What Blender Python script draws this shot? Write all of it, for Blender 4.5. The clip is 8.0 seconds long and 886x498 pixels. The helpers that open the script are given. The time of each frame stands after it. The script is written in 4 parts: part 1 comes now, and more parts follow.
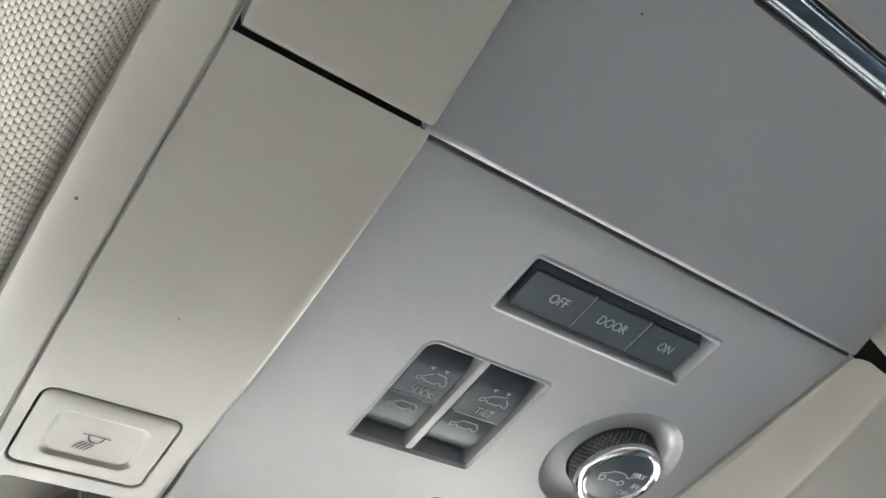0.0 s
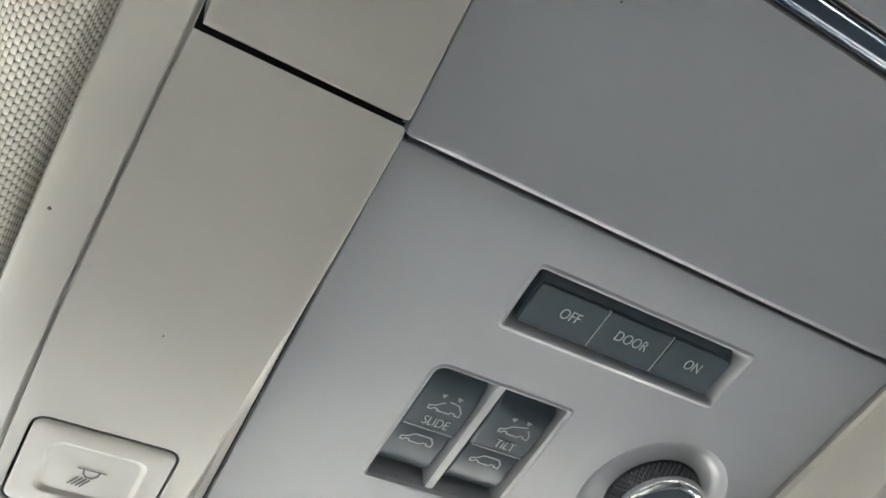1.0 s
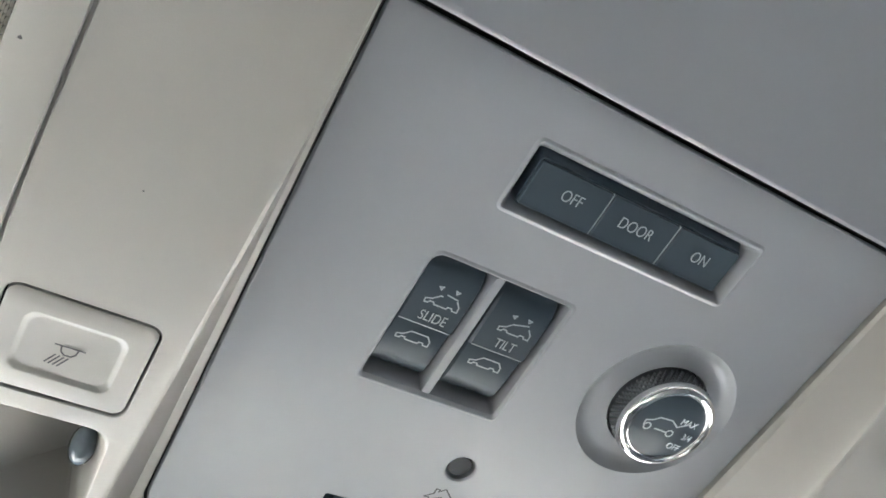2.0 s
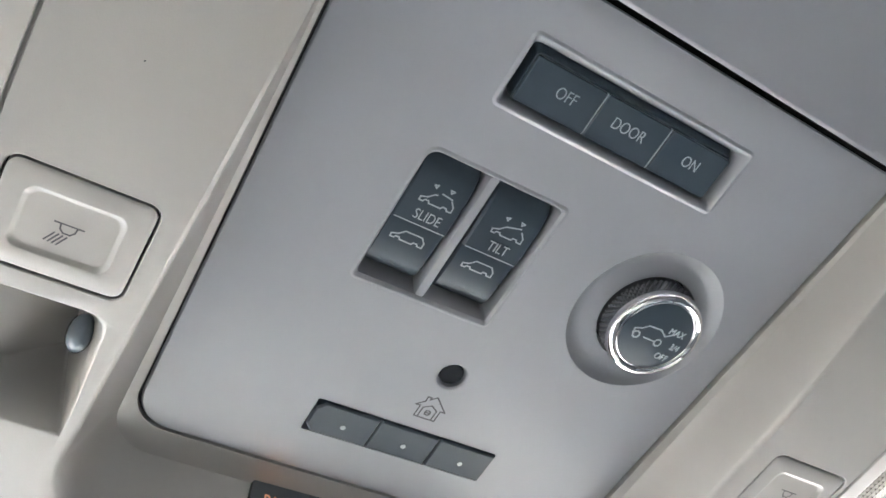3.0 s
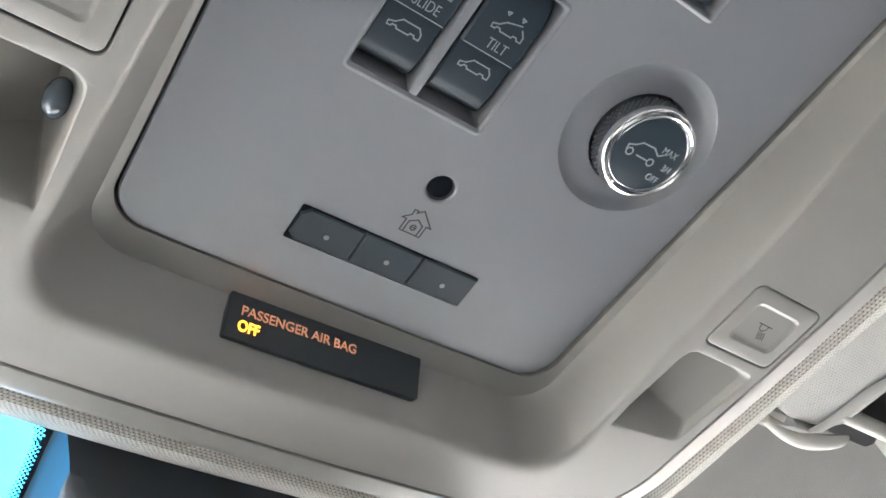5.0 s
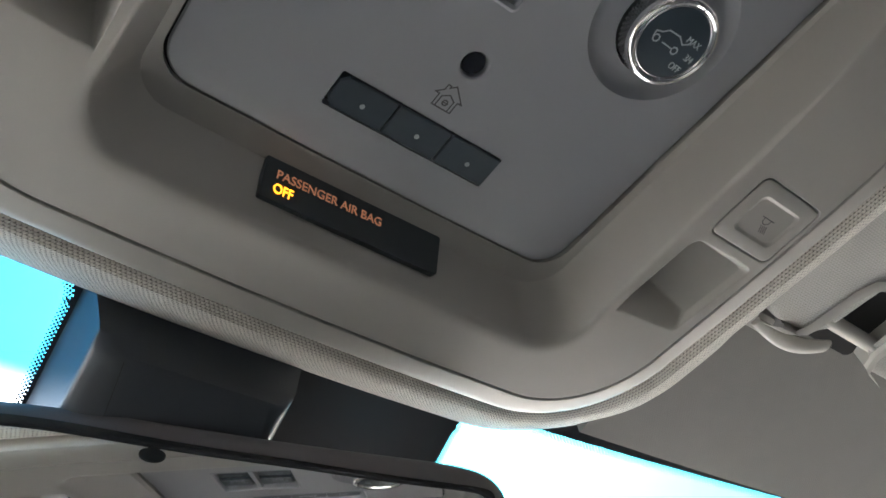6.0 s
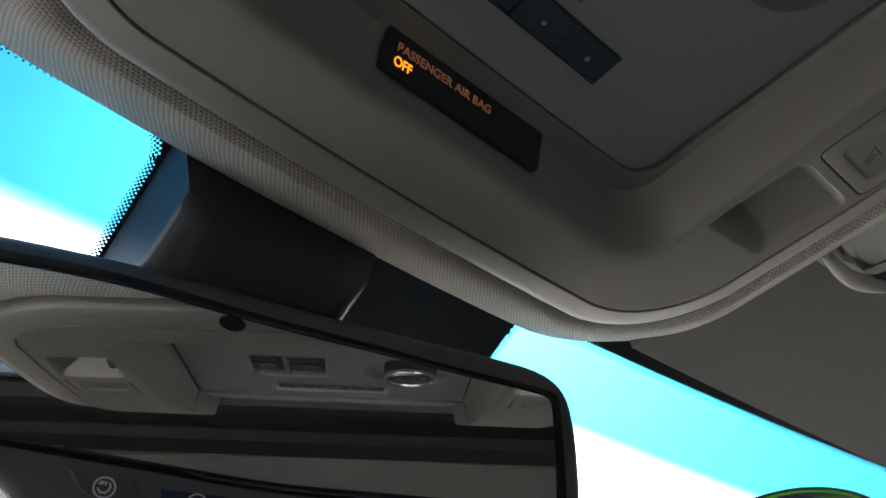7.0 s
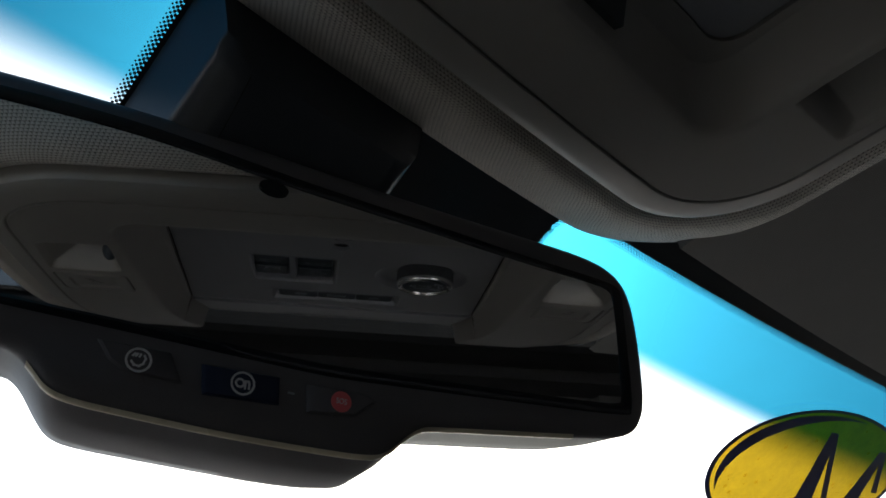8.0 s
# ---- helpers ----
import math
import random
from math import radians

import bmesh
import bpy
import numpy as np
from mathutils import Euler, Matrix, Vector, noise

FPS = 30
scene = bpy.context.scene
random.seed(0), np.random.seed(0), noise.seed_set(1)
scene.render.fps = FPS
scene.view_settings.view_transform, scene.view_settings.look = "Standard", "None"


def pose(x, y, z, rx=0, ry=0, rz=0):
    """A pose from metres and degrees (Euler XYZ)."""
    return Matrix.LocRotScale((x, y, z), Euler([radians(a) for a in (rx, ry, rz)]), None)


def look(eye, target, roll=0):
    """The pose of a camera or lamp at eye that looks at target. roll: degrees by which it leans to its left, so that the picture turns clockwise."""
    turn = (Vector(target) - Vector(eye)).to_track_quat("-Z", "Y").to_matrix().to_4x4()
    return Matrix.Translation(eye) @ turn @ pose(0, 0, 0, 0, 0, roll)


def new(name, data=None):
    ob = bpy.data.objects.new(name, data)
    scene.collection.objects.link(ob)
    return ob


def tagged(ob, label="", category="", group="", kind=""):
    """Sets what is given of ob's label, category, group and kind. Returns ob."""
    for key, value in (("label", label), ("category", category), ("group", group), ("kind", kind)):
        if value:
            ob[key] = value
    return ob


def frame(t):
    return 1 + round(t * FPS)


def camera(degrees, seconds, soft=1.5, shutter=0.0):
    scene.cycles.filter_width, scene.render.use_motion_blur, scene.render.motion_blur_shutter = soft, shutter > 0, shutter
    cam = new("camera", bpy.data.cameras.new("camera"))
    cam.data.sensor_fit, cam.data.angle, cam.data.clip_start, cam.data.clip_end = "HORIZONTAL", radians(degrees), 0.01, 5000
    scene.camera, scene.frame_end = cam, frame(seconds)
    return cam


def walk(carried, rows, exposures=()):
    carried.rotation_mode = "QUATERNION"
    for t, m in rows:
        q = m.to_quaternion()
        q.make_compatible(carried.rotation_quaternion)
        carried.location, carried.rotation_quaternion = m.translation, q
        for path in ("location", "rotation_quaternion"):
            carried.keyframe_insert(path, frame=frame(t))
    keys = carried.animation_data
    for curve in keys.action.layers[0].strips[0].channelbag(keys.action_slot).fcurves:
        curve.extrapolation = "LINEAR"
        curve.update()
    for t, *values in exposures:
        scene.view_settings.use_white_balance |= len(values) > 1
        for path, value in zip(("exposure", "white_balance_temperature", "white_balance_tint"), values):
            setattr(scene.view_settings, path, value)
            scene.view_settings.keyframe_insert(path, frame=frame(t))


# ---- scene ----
cam = camera(54.2, 8.0, soft=1.6)
PATH = [
    (0, (-0.1741, -0.0889, 1.0255), (-0.0295, 0.0412, 1.2539), -16.13),
    (0.5, (-0.1683, -0.0858, 1.0281), (-0.0411, 0.0382, 1.2699), -16.31),
    (1, (-0.1487, -0.0798, 1.0159), (-0.0346, 0.0382, 1.2670), -16.21),
    (1.5, (-0.1357, -0.0616, 1.0101), (-0.0242, 0.0532, 1.2639), -16.86),
    (3, (-0.1269, -0.0299, 0.9916), (-0.0075, 0.0852, 1.2416), -17.79),
    (3.5, (-0.1164, -0.0119, 0.9825), (0.0048, 0.1058, 1.2304), -17.28),
    (4, (-0.1155, -0.0006, 0.9798), (0.0140, 0.1155, 1.2243), -18.50),
    (5.5, (-0.1239, 0.0180, 0.9745), (0.0233, 0.1451, 1.2029), -17.35),
    (6, (-0.1308, 0.0318, 0.9551), (0.0240, 0.1604, 1.1775), -16.38),
    (6.5, (-0.1445, 0.0366, 0.9625), (0.0156, 0.1719, 1.1771), -12.20),
    (7, (-0.1553, 0.0689, 0.9606), (0.0158, 0.2098, 1.1627), -10.63),
    (7.5, (-0.1455, 0.1034, 0.9571), (0.0350, 0.2455, 1.1501), -10.27),
    (8, (-0.1505, 0.1240, 0.9695), (0.0385, 0.2647, 1.1552), -10.78),
]
walk(cam, [(t, look(eye, target, roll)) for t, eye, target, roll in PATH],
     exposures=[(0.0, 4.9, 6150, 6), (1.0, 4.9, 6150, 6), (1.5, 4.95, 6050, 6), (3.0, 5.1, 5950, 10), (4.2, 5.1, 5950, 10), (5.5, 4.4, 6000, 10), (6.0, 3.75, 6150, 10), (6.5, 3.0, 6300, 10), (7.0, 2.35, 6200, 10), (7.5, 1.6, 6050, 10), (8.0, 0.7, 5950, 10)])

# ---- light ----
world = bpy.data.worlds.new("sky")
scene.world = world
world.use_nodes = True
wn, wl = world.node_tree.nodes, world.node_tree.links
sky = wn.new("ShaderNodeTexSky")
sky.sky_type, sky.sun_disc = "NISHITA", False
SUN_EL, SUN_AZ = radians(44), radians(55)      # above the horizon; from straight ahead towards the right
sky.sun_elevation, sky.sun_rotation = SUN_EL, SUN_AZ
sky.dust_density, sky.ozone_density = 8.0, 1.2
wn["Background"].inputs["Strength"].default_value = 0.15
# a veil of high cloud with thin streaks
wco, wmap, wno, wrg, wmix = (wn.new("ShaderNode" + k) for k in ("TexCoord", "Mapping", "TexNoise", "MapRange", "Mix"))
wmap.inputs["Rotation"].default_value, wmap.inputs["Scale"].default_value = (0.3, 0.5, 0.4), (1.2, 3.0, 9.0)
wno.inputs["Scale"].default_value, wno.inputs["Detail"].default_value, wno.inputs["Roughness"].default_value = 2.2, 9.0, 0.62
wrg.inputs["From Min"].default_value, wrg.inputs["From Max"].default_value = 0.42, 0.80
wrg.inputs["To Min"].default_value, wrg.inputs["To Max"].default_value = 0.35, 0.65
wmix.data_type, wmix.blend_type = "RGBA", "ADD"
wmix.inputs["B"].default_value = (4.5, 4.6, 4.7, 1)
wl.new(wco.outputs["Generated"], wmap.inputs["Vector"])
wl.new(wmap.outputs[0], wno.inputs["Vector"])
wl.new(wno.outputs["Fac"], wrg.inputs["Value"])
wl.new(wrg.outputs[0], wmix.inputs["Factor"])
wl.new(sky.outputs[0], wmix.inputs["A"])
wl.new(wmix.outputs["Result"], wn["Background"].inputs["Color"])
sun_data = bpy.data.lights.new("sun", "SUN")
sun_data.energy, sun_data.angle, sun_data.color = 2.4, radians(0.5), (1.0, 0.93, 0.85)
sun = new("sun", sun_data)
sun_way = Vector((math.sin(SUN_AZ) * math.cos(SUN_EL), math.cos(SUN_AZ) * math.cos(SUN_EL), math.sin(SUN_EL)))
sun.matrix_world = look(sun_way * 9, (0, 0, 0))


# ---- materials ----
def material(name, color, rough=0.5, metal=0.0, bump=0.0, scale=900.0, vary=0.06, large=25.0, coat=0.0, bump_dist=0.0004, rough_vary=0.08, spec=0.5):
    """A surface with fine grain relief, and colour that drifts at two scales."""
    m = bpy.data.materials.new(name)
    m.use_nodes = True
    n, l = m.node_tree.nodes, m.node_tree.links
    b = n["Principled BSDF"]
    b.inputs["Metallic"].default_value = metal
    b.inputs["Coat Weight"].default_value = coat
    b.inputs["Specular IOR Level"].default_value = spec
    b.inputs["Coat Roughness"].default_value = 0.15
    co = n.new("ShaderNodeTexCoord")
    big = n.new("ShaderNodeTexNoise")
    big.inputs["Scale"].default_value, big.inputs["Detail"].default_value = large, 5.0
    l.new(co.outputs["Object"], big.inputs["Vector"])
    fine = n.new("ShaderNodeTexNoise")
    fine.inputs["Scale"].default_value, fine.inputs["Detail"].default_value = scale, 2.0
    l.new(co.outputs["Object"], fine.inputs["Vector"])
    both = n.new("ShaderNodeMath")
    both.operation = "MULTIPLY_ADD"
    l.new(fine.outputs["Fac"], both.inputs[0])
    both.inputs[1].default_value = 0.35
    l.new(big.outputs["Fac"], both.inputs[2])
    ramp = n.new("ShaderNodeValToRGB")
    lo = [max(0.0, c * (1 - vary)) for c in color]
    hi = [min(1.0, c * (1 + vary)) for c in color]
    ramp.color_ramp.elements[0].position, ramp.color_ramp.elements[0].color = 0.4, (*lo, 1)
    ramp.color_ramp.elements[1].position, ramp.color_ramp.elements[1].color = 0.95, (*hi, 1)
    l.new(both.outputs[0], ramp.inputs["Fac"])
    l.new(ramp.outputs["Color"], b.inputs["Base Color"])
    rr = n.new("ShaderNodeMapRange")
    rr.inputs["To Min"].default_value, rr.inputs["To Max"].default_value = max(0.02, rough - rough_vary), min(1, rough + rough_vary)
    l.new(big.outputs["Fac"], rr.inputs["Value"])
    l.new(rr.outputs[0], b.inputs["Roughness"])
    if bump:
        bu = n.new("ShaderNodeBump")
        bu.inputs["Strength"].default_value, bu.inputs["Distance"].default_value = bump, bump_dist
        l.new(fine.outputs["Fac"], bu.inputs["Height"])
        l.new(bu.outputs["Normal"], b.inputs["Normal"])
    return m


def weave(name, color, pitch, depth, dark=0.45, gain=1.0):
    """Knitted cloth: rows of small loops, from the lengths that the mesh carries as UV in metres; the shade between
    loops is put into the colour.
    """
    m = material(name, color, rough=0.95, vary=0.1, scale=2500, large=60)
    n, l = m.node_tree.nodes, m.node_tree.links
    b = n["Principled BSDF"]
    uv = n.new("ShaderNodeUVMap")
    sep = n.new("ShaderNodeSeparateXYZ")
    l.new(uv.outputs[0], sep.inputs[0])

    def node(op, a, c=None):
        x = n.new("ShaderNodeMath")
        x.operation = op
        for i, v in enumerate((a, c)):
            if v is None:
                continue
            if isinstance(v, (int, float)):
                x.inputs[i].default_value = v
            else:
                l.new(v, x.inputs[i])
        return x.outputs[0]

    # staggered rows of rounded loops, each tucked under the next
    v = node("MULTIPLY", sep.outputs[1], 1 / (pitch * 0.62))
    row = node("FLOOR", v)
    u = node("ADD", node("MULTIPLY", sep.outputs[0], 1 / pitch), node("MULTIPLY", row, 0.5))
    fu = node("MULTIPLY", node("SUBTRACT", node("FRACT", u), 0.5), 2.0)
    fv = node("FRACT", v)
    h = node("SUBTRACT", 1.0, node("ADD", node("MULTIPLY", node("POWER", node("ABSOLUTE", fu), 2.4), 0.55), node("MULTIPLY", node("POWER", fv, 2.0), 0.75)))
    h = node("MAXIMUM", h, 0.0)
    bu = n.new("ShaderNodeBump")
    bu.inputs["Strength"].default_value, bu.inputs["Distance"].default_value = 1.0, depth
    l.new(h, bu.inputs["Height"])
    l.new(bu.outputs["Normal"], b.inputs["Normal"])
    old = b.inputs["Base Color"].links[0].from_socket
    # colour darkens where the loops dip, painting the shade of the gaps
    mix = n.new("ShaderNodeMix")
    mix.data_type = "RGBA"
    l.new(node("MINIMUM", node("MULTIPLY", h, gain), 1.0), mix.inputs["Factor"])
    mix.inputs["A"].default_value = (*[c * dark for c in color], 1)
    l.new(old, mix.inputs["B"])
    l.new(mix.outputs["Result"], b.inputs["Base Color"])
    b.inputs["Sheen Weight"].default_value = 0.3
    return m


def glow(name, color, strength):
    m = bpy.data.materials.new(name)
    m.use_nodes = True
    b = m.node_tree.nodes["Principled BSDF"]
    b.inputs["Base Color"].default_value = (*[0.5 * c for c in color], 1)
    b.inputs["Emission Color"].default_value = (*color, 1)
    b.inputs["Emission Strength"].default_value = strength
    return m


def clear(name, color, rough=0.0, band=None):
    """Thin clear sheet; a band (colour, from, to) tints it near the top, by the length down the sheet in its UV."""
    m = bpy.data.materials.new(name)
    m.use_nodes = True
    n, l = m.node_tree.nodes, m.node_tree.links
    mix, tr, gl = n.new("ShaderNodeMixShader"), n.new("ShaderNodeBsdfTransparent"), n.new("ShaderNodeBsdfGlossy")
    mix.inputs[0].default_value = 0.05
    tr.inputs[0].default_value = (*color, 1)
    gl.inputs["Roughness"].default_value = rough
    if band:
        uv, sep, rng, mx = n.new("ShaderNodeUVMap"), n.new("ShaderNodeSeparateXYZ"), n.new("ShaderNodeMapRange"), n.new("ShaderNodeMix")
        l.new(uv.outputs[0], sep.inputs[0])
        l.new(sep.outputs[1], rng.inputs["Value"])
        rng.interpolation_type = "SMOOTHSTEP"
        rng.inputs["From Min"].default_value, rng.inputs["From Max"].default_value = band[1], band[2]
        mx.data_type = "RGBA"
        l.new(rng.outputs[0], mx.inputs["Factor"])
        mx.inputs["A"].default_value = (*band[0], 1)
        mx.inputs["B"].default_value = (*color, 1)
        l.new(mx.outputs["Result"], tr.inputs[0])
    l.new(tr.outputs[0], mix.inputs[1])
    l.new(gl.outputs[0], mix.inputs[2])
    l.new(mix.outputs[0], n["Material Output"].inputs["Surface"])
    return m


SHELL = material("grained_plastic", (0.29, 0.278, 0.258), rough=0.40, spec=1.0, bump=0.10, scale=2400, vary=0.03, rough_vary=0.04)
PANEL = material("painted_panel", (0.242, 0.249, 0.270), rough=0.37, spec=1.0, bump=0.08, scale=2600, vary=0.02, rough_vary=0.02)
# near-black stand-in for the shade inside gaps, joints and the visor notch
GAP = material("shadow_gap", (0.015, 0.015, 0.016), rough=0.9)
BLACK = material("black_switch_plastic", (0.027, 0.041, 0.055), rough=0.40, bump=0.1, scale=2500, vary=0.15)
SCREEN = material("smoked_display_cover", (0.024, 0.032, 0.038), rough=0.36, vary=0.1)
PIANO = material("smooth_black_plastic", (0.010, 0.012, 0.016), rough=0.18, vary=0.1)
SOFTBLACK = material("matt_black_plastic", (0.125, 0.118, 0.122), rough=0.55, bump=0.1, scale=1800, vary=0.15)
CHROME = material("chrome", (0.82, 0.82, 0.83), rough=0.08, metal=1.0, vary=0.02, rough_vary=0.03)
DARKCHROME = material("dark_chrome", (0.34, 0.40, 0.45), rough=0.10, metal=1.0, vary=0.05)
INK = material("grey_print", (0.38, 0.41, 0.43), rough=0.6, vary=0.05)
PRINT = material("pale_print", (0.46, 0.50, 0.53), rough=0.6, vary=0.05)
WHITEINK = material("white_print", (0.86, 0.86, 0.84), rough=0.6, vary=0.04)
DARKINK = material("dark_print", (0.06, 0.06, 0.065), rough=0.6, vary=0.05)
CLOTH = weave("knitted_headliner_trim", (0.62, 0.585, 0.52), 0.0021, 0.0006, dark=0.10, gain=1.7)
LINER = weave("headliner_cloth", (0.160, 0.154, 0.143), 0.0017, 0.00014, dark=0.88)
AMBER = glow("amber_lit_letters", (1.0, 0.33, 0.015), 0.28)
DIM = glow("orange_letters", (1.0, 0.42, 0.22), 0.016)
GLASS = clear("windshield_glass", (0.90, 0.95, 0.93), band=((0.014, 0.115, 0.185), 0.070, 0.106))
STICKER = material("yellow_sticker_film", (0.26, 0.19, 0.012), rough=0.5, vary=0.35, large=60, scale=300)
sb = STICKER.node_tree.nodes["Principled BSDF"]
thin = STICKER.node_tree.nodes.new("ShaderNodeBsdfTransparent")
thin.inputs[0].default_value = (0.36, 0.24, 0.008, 1)
half = STICKER.node_tree.nodes.new("ShaderNodeMixShader")
half.inputs[0].default_value = 0.45
STICKER.node_tree.links.new(sb.outputs[0], half.inputs[1])
STICKER.node_tree.links.new(thin.outputs[0], half.inputs[2])
STICKER.node_tree.links.new(half.outputs[0], STICKER.node_tree.nodes["Material Output"].inputs["Surface"])
BLISTER = clear("blister_film", (0.92, 0.80, 0.25))
NAVY = material("navy_print", (0.014, 0.035, 0.17), rough=0.5)
COVER = material("dark_cover_plastic", (0.050, 0.058, 0.070), rough=0.34, bump=0.05, scale=1500, vary=0.1, coat=0.5)
BLUEKEY = material("blue_key_plastic", (0.014, 0.024, 0.060), rough=0.4, vary=0.1)
REDKEY = material("red_symbol_paint", (0.85, 0.16, 0.17), rough=0.5, vary=0.1)
PALEPLASTIC = material("pale_clip_plastic", (0.44, 0.425, 0.395), rough=0.45, bump=0.1, scale=1500, vary=0.05)
VISORCLOTH = weave("visor_cloth", (0.38, 0.37, 0.345), 0.0019, 0.0003, dark=0.6)
# pale tan stands in for light caught by the mirror chin's edge
LITEDGE = material("lit_edge_plastic", (0.82, 0.74, 0.56), rough=0.28, vary=0.08, spec=1.0)
RUBBER = material("black_rubber", (0.012, 0.012, 0.013), rough=0.6, vary=0.2)
# tints of the unseen side and rear panes are set to balance light inside
PRIVACY = clear("privacy_glass", (0.42, 0.43, 0.43))
DARKGLASS = clear("grey_roof_glass", (0.27, 0.28, 0.28))
SIDEGLASS = {-1: clear("left_side_glass", (0.25, 0.26, 0.25)), 1: clear("right_side_glass", (0.22, 0.23, 0.22))}
GRIP = material("grey_knurled_plastic", (0.06, 0.066, 0.075), rough=0.40, vary=0.12)
MIRROR = material("mirror_silver", (0.88, 0.88, 0.865), rough=0.015, metal=1.0, vary=0.0, rough_vary=0.0)
FRIT = material("black_glass_print", (0.014, 0.015, 0.018), rough=0.42, rough_vary=0.03)
LENS = material("lamp_lens", (0.085, 0.11, 0.135), rough=0.12, vary=0.1, coat=0.5)
FLOORMAT = material("grey_carpet", (0.04, 0.039, 0.038), rough=0.95, bump=0.5, scale=600)
DASH = material("grey_trim_plastic", (0.07, 0.068, 0.066), rough=0.7, bump=0.2, scale=900)
DASHTOP = material("dash_cover", (0.095, 0.090, 0.083), rough=0.6, bump=0.2, scale=900)
PAINT = material("grey_car_paint", (0.24, 0.24, 0.24), rough=0.35, coat=0.4)
LAND = material("dusty_ground", (0.16, 0.145, 0.128), rough=0.95, large=0.3, scale=4)


# ---- building helpers ----
def mesh_of(name, bm, mat, smooth=True, angle=35):
    bmesh.ops.remove_doubles(bm, verts=bm.verts, dist=1e-6)
    bmesh.ops.recalc_face_normals(bm, faces=bm.faces)
    me = bpy.data.meshes.new(name)
    bm.to_mesh(me)
    bm.free()
    me.materials.append(mat)
    if smooth:
        me.shade_smooth()
        me.set_sharp_from_angle(angle=radians(angle))
    return me


def part(name, bm, mat, parent, label="", smooth=True, angle=35):
    """One mesh object under a thing or a part."""
    ob = new(name, mesh_of(name, bm, mat, smooth, angle))
    ob.parent = parent
    return tagged(ob, label) if label else ob


def flatten_shading(ob):
    """Lets the large faces rule the shading of their borders."""
    w = ob.modifiers.new("weighted_normal", "WEIGHTED_NORMAL")
    w.keep_sharp, w.weight = True, 100


def thing(name, label, category, kind="", group="", at=None):
    ob = new(name)
    ob.empty_display_size = 0.05
    if at:
        ob.matrix_world = at
    return tagged(ob, label, category, group, kind)


def upath(hwr, hwf, yr, yf, r, z, n=10, zf=None, rows=14, bulge=0.0):
    """An open U seen from below: from the left rear, round the front, to the right rear."""
    zf = z if zf is None else zf
    pts = []
    for i in range(rows):
        k = i / rows
        pts.append((-(hwr + (hwf - hwr) * k + bulge * math.sin(math.pi * k)), yr + (yf - r - yr) * k))
    for i in range(n + 1):
        a = math.pi - (math.pi / 2) * i / n
        pts.append((-hwf + r + r * math.cos(a), yf - r + r * math.sin(a)))
    for i in range(1, rows):
        pts.append((-hwf + r + (2 * hwf - 2 * r) * i / rows, yf))
    half = pts[: rows + n + 1]
    full = pts + [(-x, y) for x, y in reversed(half)]
    return [Vector((x, y, z + (zf - z) * max(0.0, min(1.0, (y - yr) / (yf - yr))))) for x, y in full]


def bowed(path, yf, k=1.0, reach=0.055):
    """Bends the front of such a path forward in the middle, a little more to the right."""
    for p in path:
        w = max(0.0, min(1.0, (p.y - (yf - reach)) / reach))
        p.y += k * (0.0040 + 0.020 * p.x - 0.22 * p.x * p.x) * w * w * (3 - 2 * w)
    return path


def loft(bm, loops, closed=False):
    """Quads between loops of equal length, with lengths in metres as UV."""
    uv = bm.loops.layers.uv.verify()
    rows = [[bm.verts.new(p) for p in lp] for lp in loops]
    n = len(loops[0])
    us = [0.0]
    for i in range(1, n + 1):
        us.append(us[-1] + (loops[-1][i % n] - loops[-1][i - 1]).length)
    v0 = 0.0
    for a, b, la, lb in zip(rows, rows[1:], loops, loops[1:]):
        v1 = v0 + sum((p - q).length for p, q in zip(la, lb)) / n
        for i in range(n if closed else n - 1):
            j = (i + 1) % n
            quad = (a[i], a[j], b[j], b[i])
            if len({v for v in quad}) < 4:
                continue
            f = bm.faces.new(quad)
            for lo, c in zip(f.loops, ((us[i], v0), (us[i + 1], v0), (us[i + 1], v1), (us[i], v1))):
                lo[uv].uv = c
        v0 = v1
    return rows


def rrect(x0, x1, y0, y1, r, z, n=5):
    """A closed rounded rectangle at height z; r may be one radius or four (from x0,y0 round by x1,y0)."""
    rs = (r,) * 4 if isinstance(r, (int, float)) else r
    pts = []
    for (cx, cy, a0), q in zip(((x0, y0, 180), (x1, y0, 270), (x1, y1, 0), (x0, y1, 90)), rs):
        sx, sy = (1 if cx == x0 else -1), (1 if cy == y0 else -1)
        for i in range(n + 1):
            a = radians(a0 + 90 * i / n)
            pts.append(Vector((cx + sx * q + q * math.cos(a), cy + sy * q + q * math.sin(a), z)))
    return pts


def ring(cx, cy, r, z, n=40):
    return [Vector((cx + r * math.cos(2 * math.pi * i / n), cy + r * math.sin(2 * math.pi * i / n), z)) for i in range(n)]


def cap(bm, verts):
    return bm.faces.new(verts)


def fill(bm, loops):
    """A flat face with holes: the first loop is its border."""
    edges = []
    for lp in loops:
        vs = [bm.verts.new(p) for p in lp]
        edges += [bm.edges.new((vs[i], vs[(i + 1) % len(vs)])) for i in range(len(vs))]
    bmesh.ops.triangle_fill(bm, use_beauty=True, use_dissolve=False, edges=edges, normal=(0, 0, -1))


def solid(loops):
    """A closed body from stacked loops, capped at both ends."""
    bm = bmesh.new()
    rows = loft(bm, loops, closed=True)
    cap(bm, rows[0])
    cap(bm, rows[-1])
    return bm


